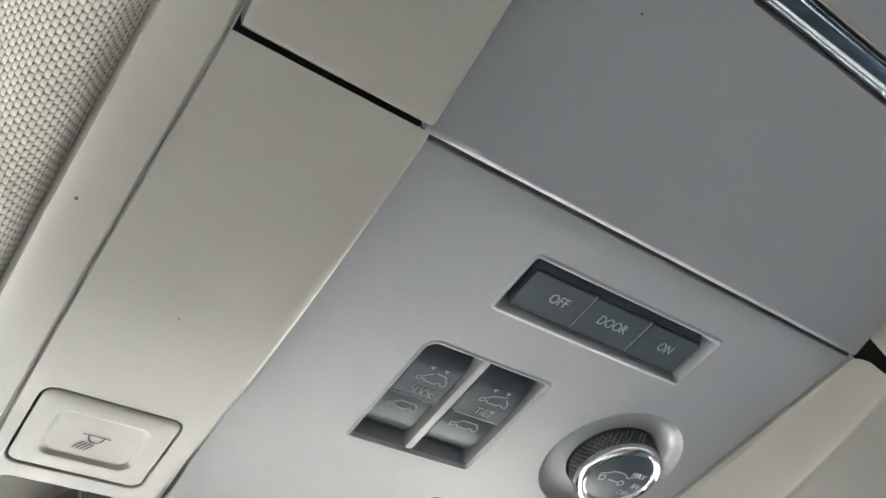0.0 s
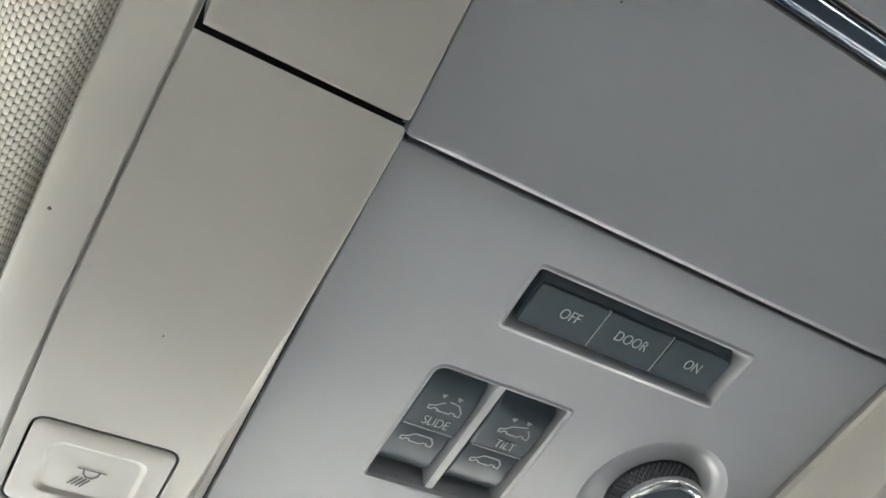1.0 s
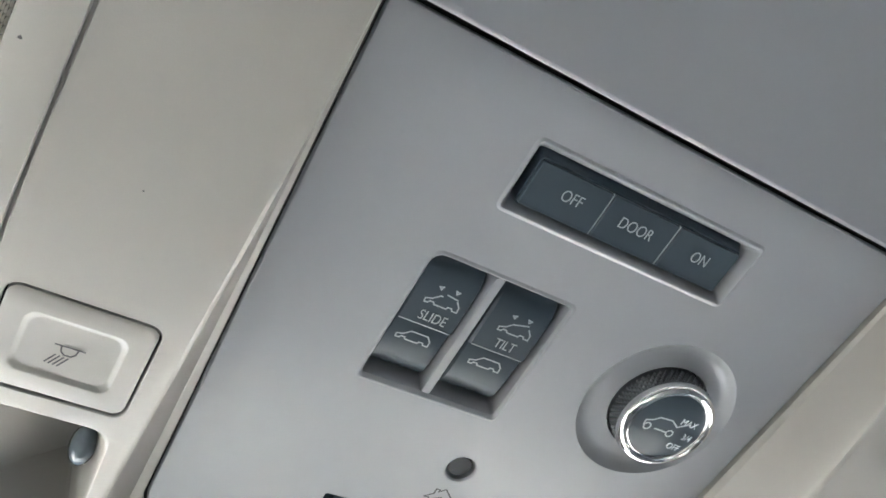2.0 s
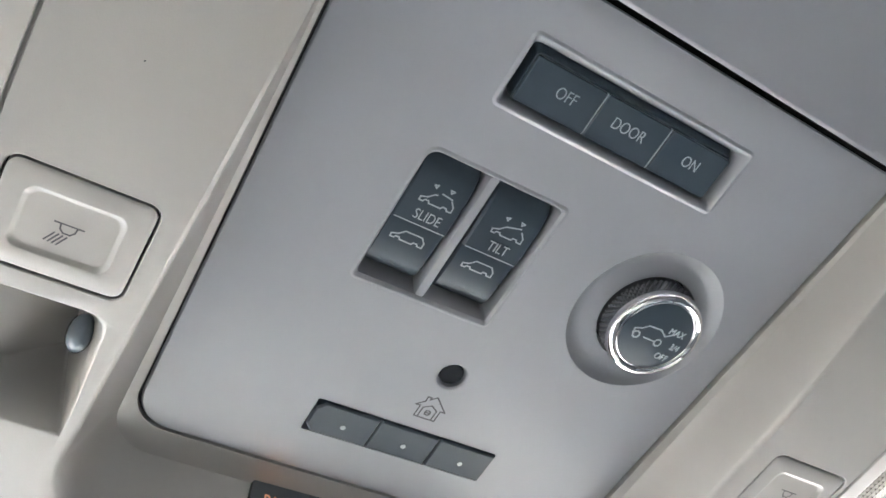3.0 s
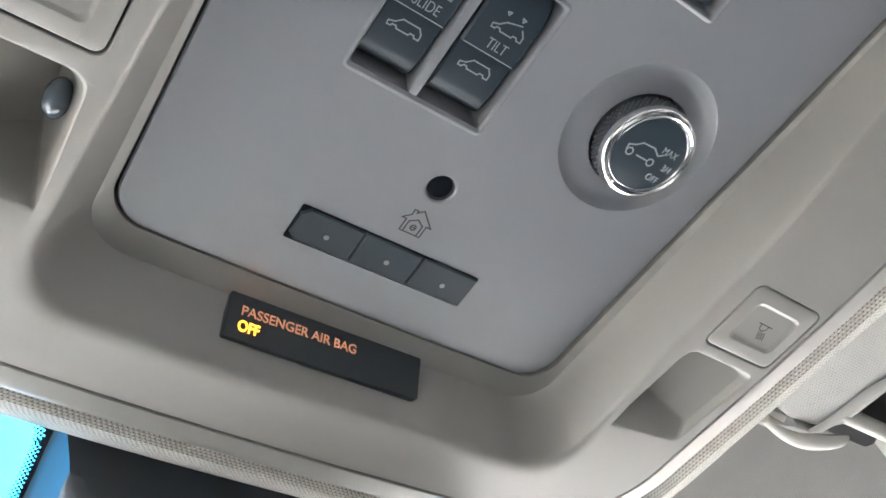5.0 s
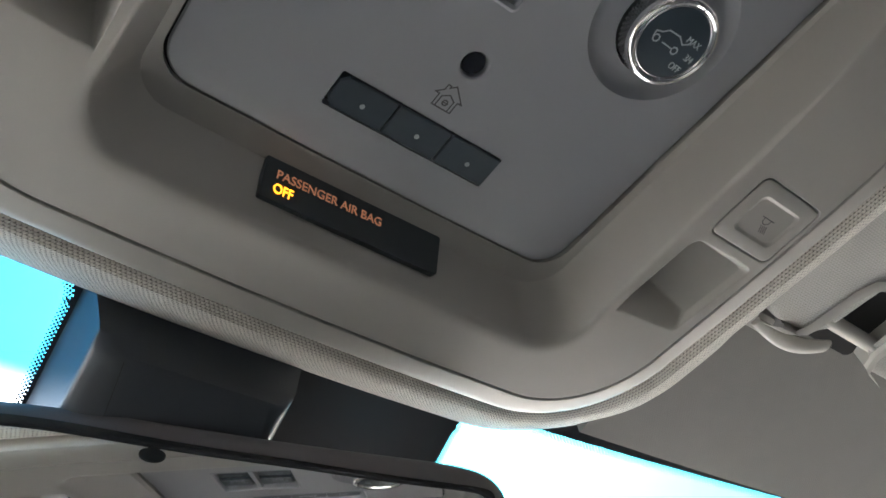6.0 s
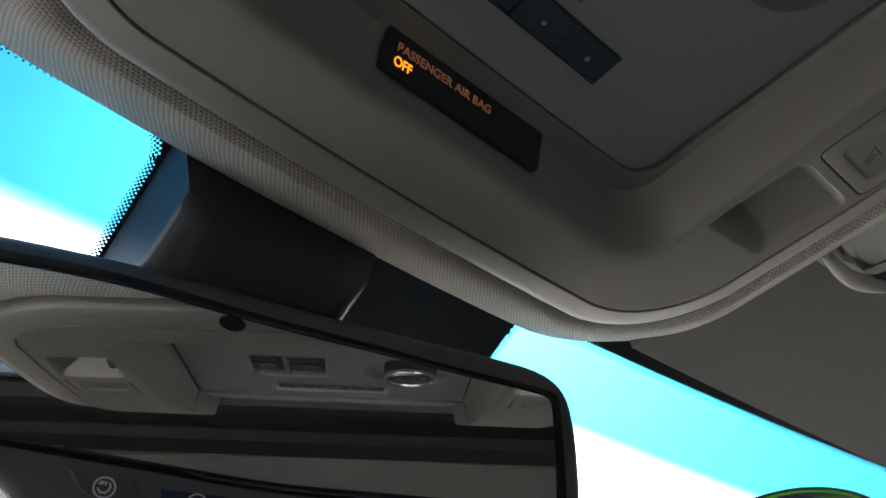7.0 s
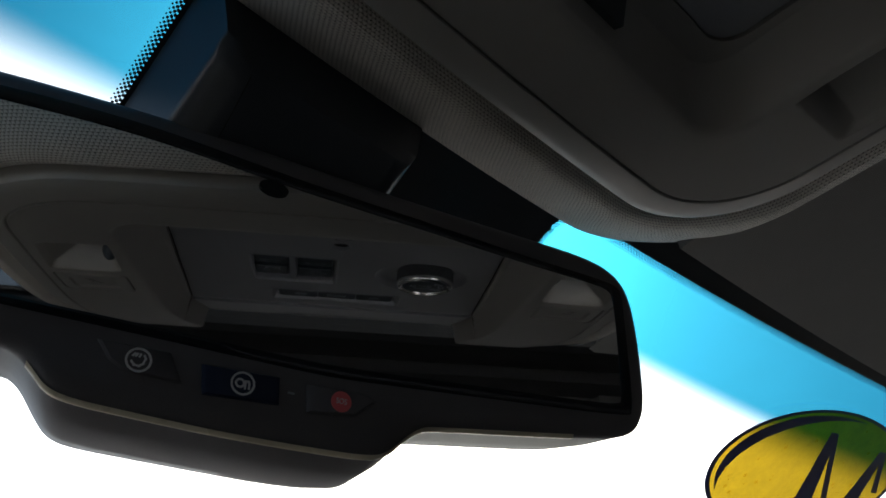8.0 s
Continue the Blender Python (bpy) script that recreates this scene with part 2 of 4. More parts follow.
def letters(text, size, x, y, z, mat, parent, name="lettering", align="CENTER", turn=None, thick=0.00012, squeeze=1.0, label="", weight=-0.010):
    """Words as a thin mesh on a face that looks down, read with the rear of the car at the top."""
    cu = bpy.data.curves.new(name, "FONT")
    cu.body, cu.size, cu.align_x, cu.align_y, cu.extrude = text, size, align, "CENTER", thick
    cu.offset = weight * size
    tmp = new(name, cu)
    dg = bpy.context.evaluated_depsgraph_get()
    me = bpy.data.meshes.new_from_object(tmp.evaluated_get(dg))
    bpy.data.objects.remove(tmp)
    m = turn if turn is not None else pose(x, y, z, 180, 0, 0)
    me.transform(m @ Matrix.Diagonal((squeeze, 1, 1, 1)))
    me.materials.clear()
    me.materials.append(mat)
    ob = new(name, me)
    ob.parent = parent
    return tagged(ob, label) if label else ob


def strokes(lines, width, m, mat, parent, name="icon", closed=()):
    """A line drawing: each stroke a flat ribbon of that width, laid by the pose m (x right, y up, z off the face)."""
    bm = bmesh.new()
    for k, line in enumerate(lines):
        pts = [Vector((x, y, 0)) for x, y in line]
        if k in closed:
            pts.append(pts[0])
        for a, b in zip(pts, pts[1:]):
            d = (b - a).normalized() * width * 0.5
            s = Vector((-d.y, d.x, 0))
            lo = [a - d + s, b + d + s, b + d - s, a - d - s]
            q = [bm.verts.new(m @ p) for p in lo] + [bm.verts.new(m @ (p + Vector((0, 0, 0.00012)))) for p in lo]
            for f in ((0, 1, 2, 3), (4, 7, 6, 5), (0, 4, 5, 1), (1, 5, 6, 2), (2, 6, 7, 3), (3, 7, 4, 0)):
                bm.faces.new([q[i] for i in f])
    me = bpy.data.meshes.new(name)
    bm.to_mesh(me)
    bm.free()
    me.materials.append(mat)
    ob = new(name, me)
    ob.parent = parent
    return ob


def down(x, y, z):
    """The pose of a face that looks down: x to the right, y to the rear, z off the face."""
    return pose(x, y, z, 180, 0, 0)


# ---- the setting ----
ZP = 1.2            # face of the control panel
ZR = 1.1765         # face of the raised rim round it


def sheet(name, x0, x1, y0, y1, z, mat, label, t=0.02, category=""):
    bm = solid([rrect(x0, x1, y0, y1, 0.004, z, 2), rrect(x0, x1, y0, y1, 0.004, z + t, 2)])
    ob = new(name, mesh_of(name, bm, mat))
    return tagged(ob, label, category or name, kind="structure")


def wall(name, label, x0, x1, y0, y1, z0, z1, mat):
    bm = solid([rrect(x0, x1, y0, y1, 0.003, z0, 2), rrect(x0, x1, y0, y1, 0.003, z1, 2)])
    ob = new(name, mesh_of(name, bm, mat))
    return tagged(ob, label, "wall", kind="structure")


sheet("ground", -400, 400, -400, 400, -0.45, LAND, "dusty brown ground reaching the horizon", category="ground")
sheet("floor", -0.85, 0.85, -2.2, 1.2, -0.02, FLOORMAT, "grey carpet floor of the car", category="floor")
# lower body sides, pillars and the header above the side windows
for s, nm in ((-1, "left"), (1, "right")):
    wall("wall_" + nm, "grey lower door side of the car", *sorted((s * 0.82, s * 0.85)), -2.2, 1.2, 0.0, 0.78, DASH)
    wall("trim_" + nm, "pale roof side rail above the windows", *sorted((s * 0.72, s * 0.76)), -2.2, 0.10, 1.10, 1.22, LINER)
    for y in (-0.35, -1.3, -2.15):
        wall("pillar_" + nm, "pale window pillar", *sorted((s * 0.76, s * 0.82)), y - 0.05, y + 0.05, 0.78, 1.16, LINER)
# front side panes, out of view; each side's tint steers the fill light
for s in (-1, 1):
    bm = solid([rrect(*sorted((s * 0.800, s * 0.805)), -0.29, 0.90, 0.001, 0.78, 2), rrect(*sorted((s * 0.765, s * 0.770)), -0.29, 0.20, 0.001, 1.15, 2)])
    tagged(new("side_window", mesh_of("side_window", bm, SIDEGLASS[s])), "front left side window, tint set to balance the light inside" if s < 0 else "front right side window, tint set to balance the light inside", "window", kind="structure")
for s, nm in ((-1, "left"), (1, "right")):
    bm = solid([rrect(*sorted((s * 0.775, s * 0.780)), -2.15, -0.36, 0.001, 0.78, 2), rrect(*sorted((s * 0.745, s * 0.750)), -2.15, -0.36, 0.001, 1.16, 2)])
    tagged(new("side_window", mesh_of("side_window", bm, PRIVACY)), "dark tinted rear side window", "window", kind="structure")
bm = solid([rrect(-0.80, 0.80, -2.21, -2.205, 0.001, 0.80, 2), rrect(-0.74, 0.74, -2.19, -2.185, 0.001, 1.2, 2)])
tagged(new("rear_window", mesh_of("rear_window", bm, PRIVACY)), "dark tinted rear window", "window", kind="structure")
wall("wall_rear", "grey lower tailgate of the car", -0.85, 0.85, -2.23, -2.2, 0.0, 0.8, DASH)
wall("dashboard", "grey dashboard under the windshield", -0.80, 0.80, 0.55, 1.19, 0.0, 0.72, DASHTOP)

bm = solid([rrect(-0.85 + i, 0.85 - i, 1.20, 2.45 - 2 * i, 0.10, z, 6) for i, z in ((0.0, 0.20), (0.0, 0.62), (0.02, 0.70), (0.06, 0.74), (0.12, 0.755))])
tagged(new("hood", mesh_of("hood", bm, PAINT)), "grey painted hood of the car", "hood", kind="structure")


# headliner: one cloth sheet with an opening for the sunroof, arched a little to the sides
def roof_z(x, y):
    return 1.222 - 0.06 * x * x - 0.026 * max(0.0, y) / 0.235


def front_edge(x):
    return 0.2335 - 0.132 * x * x


bm = bmesh.new()
NX, NY = 96, 70
uvl = bm.loops.layers.uv.verify()
grid = [[None] * (NY + 1) for _ in range(NX + 1)]
for i in range(NX + 1):
    x = -0.73 + 1.46 * i / NX
    for j in range(NY + 1):
        y = front_edge(x) - (front_edge(x) + 2.2) * (j / NY) ** 1.6
        grid[i][j] = bm.verts.new((x, y, roof_z(x, y)))
for i in range(NX):
    for j in range(NY):
        c = sum((grid[i + a][j + b].co for a in (0, 1) for b in (0, 1)), Vector()) / 4
        if abs(c.x) < 0.40 and -0.42 < c.y < 0.012:
            continue
        if abs(c.x) < 0.160 and -0.13 < c.y:
            continue
        f = bm.faces.new((grid[i][j], grid[i + 1][j], grid[i + 1][j + 1], grid[i][j + 1]))
        for lo in f.loops:
            lo[uvl].uv = (lo.vert.co.x, lo.vert.co.y)
ret = bmesh.ops.extrude_face_region(bm, geom=bm.faces[:])
for v in [g for g in ret["geom"] if isinstance(g, bmesh.types.BMVert)]:
    v.co.z += 0.012
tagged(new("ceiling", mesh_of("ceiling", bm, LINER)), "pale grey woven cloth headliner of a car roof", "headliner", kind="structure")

bm = bmesh.new()
fill(bm, [rrect(-0.80, 0.80, -2.24, 0.236, 0.02, 1.268), rrect(-0.39, 0.39, -0.287, 0.0, 0.04, 1.268)])
ret = bmesh.ops.extrude_face_region(bm, geom=bm.faces[:])
for v in [g for g in ret["geom"] if isinstance(g, bmesh.types.BMVert)]:
    v.co.z += 0.004
tagged(new("roof", mesh_of("roof", bm, DASH)), "painted metal roof skin above the headliner", "roof", kind="structure")
wall("header", "roof header above the windshield", -0.80, 0.80, 0.222, 0.236, 1.2285, 1.268, SOFTBLACK)

def slope(bm, rise=0.20):
    """Tilts what lies behind the console's seam up towards the roof."""
    for v in bm.verts:
        v.co.z += rise * max(0.0, -0.0230 - v.co.y)
    return bm


def lift(bm):
    """The rim climbs towards its rear end, while the panel stays level."""
    for v in bm.verts:
        if v.co.y < 0.07:
            w = max(0.0, min(1.0, (ZP - v.co.z) / (ZP - ZR)))
            v.co.z += 0.0090 * w * ((0.07 - max(v.co.y, -0.0230)) / 0.093) ** 2
    return bm


# the cloth roll that borders the console and hangs over the windshield's top edge
bm = bmesh.new()
OUT = [(-0.0060, 0.2120, 1.1960), (-0.0010, 0.2172, 1.1895), (0.0003, 0.2196, 1.1862), (0.0017, 0.2215, 1.1843), (0.0043, 0.2251, 1.1834), (0.0078, 0.2298, 1.1852), (0.0113, 0.2358, 1.1893), (0.0149, 0.2423, 1.1946),
       (0.0197, 0.2485, 1.1995), (0.0253, 0.2532, 1.2038), (0.0385, 0.2557, 1.2082), (0.0400, 0.2569, 1.2135), (0.0405, 0.2571, 1.2200)]
SIDE_Z = [1.1950, 1.1885, 1.1850, 1.1828, 1.1808, 1.1818, 1.1850, 1.1895, 1.1945, 1.1990, 1.2030, 1.2075, 1.2120]
loops = []
for (dx, yf, zfr), zs in zip(OUT, SIDE_Z):
    wx = dx * 1.45 if 0 < dx < 0.03 else dx
    lp = bowed(upath(0.1572 + wx, 0.1555 + wx, -0.110, yf, 0.052 + wx * 0.6, zs, n=28, rows=40, bulge=0.0024), yf, 1.1)
    for p in lp:                                            # the roll stands higher across the front
        k = max(0.0, min(1.0, (p.y - (yf - 0.050)) / 0.050))
        p.z = zs + (zfr - zs) * k * k * (3 - 2 * k)
        q = max(0.0, min(1.0, (0.160 - p.y) / 0.100))       # beside the roof opening it ends in a narrow fold
        p.x = math.copysign(abs(p.x) - q * max(0.0, wx - 0.0225), p.x)
    loops.append(lp)
loft(bm, loops)
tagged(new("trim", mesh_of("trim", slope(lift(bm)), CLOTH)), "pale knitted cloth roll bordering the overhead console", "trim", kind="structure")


# ---- windshield ----
def glass_pt(x, s):
    """A point of the windshield: s metres down along it from its top edge."""
    k = 0.45
    y = 0.232 - 0.085 * x * x + s / math.hypot(1, k)
    return Vector((x, y, 1.2275 - k * s / math.hypot(1, k)))


def glass_sheet(name, xs, ss, mat, parent, off=0.0, label=""):
    bm = bmesh.new()
    g = [[bm.verts.new(glass_pt(x, s) + Vector((0, -off * 0.41, -off * 0.91))) for s in ss] for x in xs]
    for i in range(len(xs) - 1):
        for j in range(len(ss) - 1):
            bm.faces.new((g[i][j], g[i + 1][j], g[i + 1][j + 1], g[i][j + 1]))
    bm.verts.index_update()
    uvl = bm.loops.layers.uv.verify()
    for f in bm.faces:
        for lo in f.loops:
            i, j = divmod(lo.vert.index, len(ss)) if lo.vert.index >= 0 else (0, 0)
            lo[uvl].uv = (xs[i], ss[j])
    return part(name, bm, mat, parent, label)


window_1 = thing("window_1", "raked windshield with a cyan shade band and black printed border", "windshield", kind="structure")
xs = [-0.78 + 1.56 * i / 52 for i in range(53)]
glass_sheet("pane", xs, [0.02 + 0.85 * i / 6 for i in range(7)], GLASS, window_1, label="clear glass with a cyan shade band along its top")
XL, XR, ST = -0.0640, 0.1212, 0.0280            # sides of the black centre patch, and the lower end of the top band


def band_edge(x):
    """Where the black band along the top ends; it narrows to the right."""
    return ST - 0.022 * max(0.0, x - 0.12)


bm = bmesh.new()
g = [[bm.verts.new(glass_pt(x, k * band_edge(x)) + Vector((0, -0.0012, -0.0027))) for k in (0.0, 0.5, 1.0)] for x in xs]
for a, b in zip(g, g[1:]):
    for j in (0, 1):
        bm.faces.new((a[j], b[j], b[j + 1], a[j + 1]))
part("border", bm, FRIT, window_1, "black printed band along the glass edge")
glass_sheet("centre_print", [XL + 0.006 + (XR - XL - 0.012) * i / 8 for i in range(9)], [ST, 0.08, 0.17], FRIT, window_1, off=0.003, label="black printed patch behind the mirror")


def glass_poly(bm, pts, off=0.003):
    bm.faces.new([bm.verts.new(glass_pt(x, q) + Vector((0, -off * 0.41, -off * 0.91))) for x, q in pts])


bm = bmesh.new()
for side, xe in ((-1, XL), (1, XR)):
    xi = xe - side * 0.006
    r = 0.013
    arc = [(xe + side * (r - r * math.cos(a)), ST + r - r * math.sin(a)) for a in [math.pi / 2 * i / 8 for i in range(9)]]
    for (xa, sa), (xb, sb) in zip(arc, arc[1:]):
        glass_poly(bm, [(xi, sa), (xa, sa), (xb, sb), (xi, sb)] if sa != sb else [(xi, sa), (xa, sa), (xb, sb)])
    glass_poly(bm, [(xi, ST + r), (xe, ST + r), (xe, 0.17), (xi, 0.17)])
part("print_corner", bm, FRIT, window_1)
bm = bmesh.new()


def print_dot(x, q, r):
    glass_poly(bm, [(x + r * math.cos(a), q + r * math.sin(a)) for a in [math.pi / 4 * k for k in range(8)]], off=0.0028)


PITCH = 0.0018
for row, r in ((0, 0.00066), (1, 0.00060), (2, 0.00050), (3, 0.00034)):
    for k in range(430):                                    # along the top band
        x = -0.50 + (k + 0.5 * (row % 2)) * PITCH * 1.3
        if XL - 0.012 < x < XR + 0.012:
            continue
        print_dot(x, band_edge(x) + 0.0003 + row * 0.0011, r * 1.15)
    for side, xe in ((-1, XL), (1, XR)):
        for k in range(72):                                 # down the sides of the patch
            print_dot(xe + side * (0.0003 + row * 0.0009), ST + 0.012 + (k + 0.5 * (row % 2)) * PITCH, r)
        for k in range(11):                                 # round the corners
            a, rr = math.pi / 2 * (k + 0.5 * (row % 2)) / 10, 0.0126 - row * 0.0010
            print_dot(xe + side * (0.013 - rr * math.cos(a)), ST + 0.013 - rr * math.sin(a), r)
tagged(part("dot_fringe", bm, FRIT, window_1, "rows of small black printed dots"), kind="stuff")

# oval sticker on the glass
sticker = thing("oval_sticker", "yellow oval sticker with dark blue strokes on the windshield", "sticker")


def oval(k, off, cx=0.4590, cs=0.0990, a=0.108, b=0.054, tilt=-0.10, n=56):
    out = []
    for i in range(n):
        t = 2 * math.pi * i / n
        u, v = a * k * math.cos(t), b * k * math.sin(t)
        out.append(glass_pt(cx + u * math.cos(tilt) - v * math.sin(tilt), cs + u * math.sin(tilt) + v * math.cos(tilt)) + Vector((0, -off * 0.41, -off * 0.91)))
    return out


def on_sticker(u, v, off):
    tilt, cx, cs = -0.10, 0.4590, 0.0990
    return glass_pt(cx + u * math.cos(tilt) - v * math.sin(tilt), cs + u * math.sin(tilt) + v * math.cos(tilt)) + Vector((0, -off * 0.41, -off * 0.91))


bm = bmesh.new()
rows = loft(bm, [oval(k, 0.004) for k in (0.02, 0.3, 0.6, 0.8, 0.9, 0.965)], closed=True)
part("film", bm, STICKER, sticker, "mottled yellow film")
bm = bmesh.new()
loft(bm, [oval(0.955, 0.0042), oval(1.0, 0.0042)], closed=True)
part("rim_line", bm, NAVY, sticker, "thin dark blue rim")
bm = bmesh.new()
q = []
for i in range(25):                                     # crescent inside the rim
    t = radians(150 + 130 * i / 24)
    w = 0.13 * math.sin(math.pi * i / 24) + 0.004
    q.append((Vector((0.108 * 0.92 * math.cos(t), 0.054 * 0.92 * math.sin(t))), Vector((0.108 * (0.92 - w) * math.cos(t), 0.054 * (0.92 - w) * math.sin(t)))))
rows = [[bm.verts.new(on_sticker(p.x, p.y, 0.0046)) for p in pair] for pair in q]
for a, b in zip(rows, rows[1:]):
    bm.faces.new((a[0], b[0], b[1], a[1]))
for (ax, ay), (bx, by), w0, w1 in (((-0.010, -0.036), (0.019, 0.034), 0.004, 0.012), ((-0.008, -0.036), (0.050, 0.034), 0.003, 0.004), ((0.062, -0.030), (0.072, 0.028), 0.004, 0.011), ((0.064, -0.030), (0.092, 0.006), 0.003, 0.004)):
    bm.faces.new([bm.verts.new(on_sticker(x, y, 0.0046)) for x, y in ((ax - w0, ay), (ax + w0, ay), (bx + w1, by), (bx - w1, by))])
part("stroke", bm, NAVY, sticker, "dark blue strokes")
bm = bmesh.new()                                        # air blisters under the film
rnd = random.Random(11)
for _ in range(70):
    t, k, r = rnd.uniform(0, 2 * math.pi), math.sqrt(rnd.random()) * 0.86, rnd.choice((0.0005, 0.0008, 0.0012, 0.0018))
    u, v = 0.108 * k * math.cos(t), 0.054 * k * math.sin(t)
    bm.faces.new([bm.verts.new(on_sticker(u + r * math.cos(a), v + 0.8 * r * math.sin(a), 0.0044)) for a in [math.pi / 5 * i for i in range(10)]])
tagged(part("blister", bm, BLISTER, sticker, "small pale air blisters"), kind="stuff")

# cover of the sensor box behind the mirror
cover = thing("sensor_cover", "dark grey plastic sensor cover on the windshield behind the mirror", "cover")


def on_cover(x, q, off):
    return glass_pt(x, q) + Vector((0, -off * 0.41, -off * 0.91))


def cover_loop(i, off):
    x0, x1, s0, s1, n = -0.0625 + i, 0.0305 - 0.5 * i, 0.022 + off * 0.8, 0.165 - i, 16
    ks = [k / n for k in range(n + 1)]
    return [on_cover(x0 + (x1 - x0) * k, s0, off) for k in ks] + [on_cover(x1, s0 + (s1 - s0) * k, off) for k in ks[1:]] + [on_cover(x1 - (x1 - x0) * k, s1, off) for k in ks[1:]] + [on_cover(x0, s1 - (s1 - s0) * k, off) for k in ks[1:-1]]


COVER_RISE = [(0.0, 0.0035), (0.0030, 0.0110), (0.0066, 0.0200)] + [(0.0066 + 0.0130 * (1 - math.cos(math.pi / 2 * k)) + 0.0012 * k, 0.0200 + 0.0086 * math.sin(math.pi / 2 * k)) for k in [i / 8 for i in range(1, 9)]]
bm = solid([cover_loop(i, o) for i, o in COVER_RISE])
shell = part("cover_shell", bm, COVER, cover, angle=70)
bm = bmesh.new()
loft(bm, [[on_cover(-0.0436 + 0.0032 * math.sin(math.pi / 2 * min(1.0, k / 8)) + d, 0.047 + 0.105 * k / 20, o) for k in range(21)] for d, o in ((-0.0003, 0.0280), (0.0, 0.0289), (0.0003, 0.0280))])
part("joint_line", bm, GAP, shell)

# ---- overhead console ----
console = thing("overhead_console", "pale grey plastic overhead console with black switches, knob and reading lamps", "console")

PX0, PX1, PY0, PY1 = 0.0905, 0.0852, -0.0155, 0.1590     # half widths rear and front, rear and front ends of the panel
DOOR = (-0.0388, 0.0388, 0.0, 0.0205)
SWITCH = (-0.0474, -0.0012, 0.0394, 0.0843)
KNOB = (0.0492, 0.0624)
WELL = (0.0468, 0.0617)
HOLE = (0.0002, 0.1060, 0.0047)
OPENER = (-0.0349, 0.0328, 0.1298, 0.1434)
LAMP = [(-0.1400, -0.1039, 0.0738, 0.1037), (0.1061, 0.1417, 0.0755, 0.1051)]

# control panel with its openings
bm = bmesh.new()
zf = ZP - 0.0004


def panel_loop(e, z):
    return bowed(upath(PX0 - 0.0004 - e, PX1 - 0.0003 - e, PY0 + 0.7 * e, PY1 + 0.0006 - e, max(0.004, 0.0125 - 0.4 * e), z, n=12, rows=14), PY1 - e, 0.55)


# the face rolls off softly towards its border
roll_off = [panel_loop(0.0011 + 0.0094 * k, zf + 0.0008 * (1 - k) ** 2) for k in [i / 8 for i in range(9)]]
loft(bm, [panel_loop(0.0006, ZP + 0.004), panel_loop(0.0006, ZP + 0.0010), *roll_off], closed=True)


def grown(b, e, r, z):
    """A rounded rectangle grown by e on all sides."""
    rs = (r,) * 4 if isinstance(r, (int, float)) else r
    return rrect(b[0] - e, b[1] + e, b[2] - e, b[3] + e, tuple(max(0.0003, q + e) for q in rs), z)


SWR = (0.0035, 0.0012, 0.0012, 0.0012)
door_lip, sw_lip = grown(DOOR, 0.0, 0.0012, zf - 0.00035), grown(SWITCH, 0.0, SWR, zf - 0.00035)
for b, r in ((DOOR, 0.0012), (SWITCH, SWR)):            # a fine raised bead round each cut-out
    loft(bm, [grown(b, 0.0011, r, zf), grown(b, 0.0007, r, zf - 0.0002), grown(b, 0.0003, r, zf - 0.00038), grown(b, 0.0, r, zf - 0.00035)], closed=True)
fill(bm, [roll_off[-1], grown(DOOR, 0.0011, 0.0012, zf), grown(SWITCH, 0.0011, SWR, zf), ring(*WELL, 0.0264, zf, 64), ring(HOLE[0], HOLE[1], HOLE[2] + 0.0006, zf, 24),
          rrect(*OPENER, 0.0008, zf)])


def inset(lip, dz, d):
    c = sum(lip, Vector()) / len(lip)
    return [Vector((p.x - math.copysign(min(d, abs(p.x - c.x)), p.x - c.x), p.y - math.copysign(min(d, abs(p.y - c.y)), p.y - c.y), p.z + dz)) for p in lip]


loft(bm, [door_lip, inset(door_lip, 0.0006, 0.0006), inset(door_lip, 0.0075, 0.0034), inset(door_lip, 0.0115, 0.0036)], closed=True)
sx0, sx1, sy0, sy1 = SWITCH
loft(bm, [sw_lip, rrect(sx0 + 0.0006, sx1 - 0.0006, sy0 + 0.0005, sy1 - 0.0010, (0.0035, 0.0012, 0.0012, 0.0012), zf + 0.0006), rrect(sx0 + 0.0010, sx1 - 0.0014, sy0 + 0.0008, sy1 - 0.0026, (0.0030, 0.0010, 0.0010, 0.0010), zf + 0.0085), rrect(sx0 + 0.0012, sx1 - 0.0016, sy0 + 0.0010, sy1 - 0.0028, (0.0030, 0.0010, 0.0010, 0.0010), zf + 0.013)], closed=True)
# the knob's dished well
prof = [(0.0264, 0.0), (0.0259, 0.0004), (0.0246, 0.0018), (0.0232, 0.0028), (0.0215, 0.0033), (0.0190, 0.0034), (0.0168, 0.0034), (0.0162, 0.010)]
loft(bm, [ring(WELL[0] + (KNOB[0] - WELL[0]) * k, WELL[1] + (KNOB[1] - WELL[1]) * k, r, zf + dz, 64) for (r, dz), k in zip(prof, (0, 0, 0.05, 0.15, 0.3, 0.7, 1, 1))], closed=True)
loft(bm, [ring(HOLE[0], HOLE[1], HOLE[2] + 0.0006, zf, 24), ring(HOLE[0], HOLE[1], HOLE[2], zf + 0.0006, 24), ring(HOLE[0], HOLE[1], HOLE[2], zf + 0.004, 24)], closed=True)
loft(bm, [rrect(*OPENER, 0.0008, zf), inset(rrect(*OPENER, 0.0008, zf), 0.004, 0.0002)], closed=True)
panel = part("control_panel", bm, PANEL, console, "smooth grey painted panel with cut-outs", angle=24)
flatten_shading(panel)
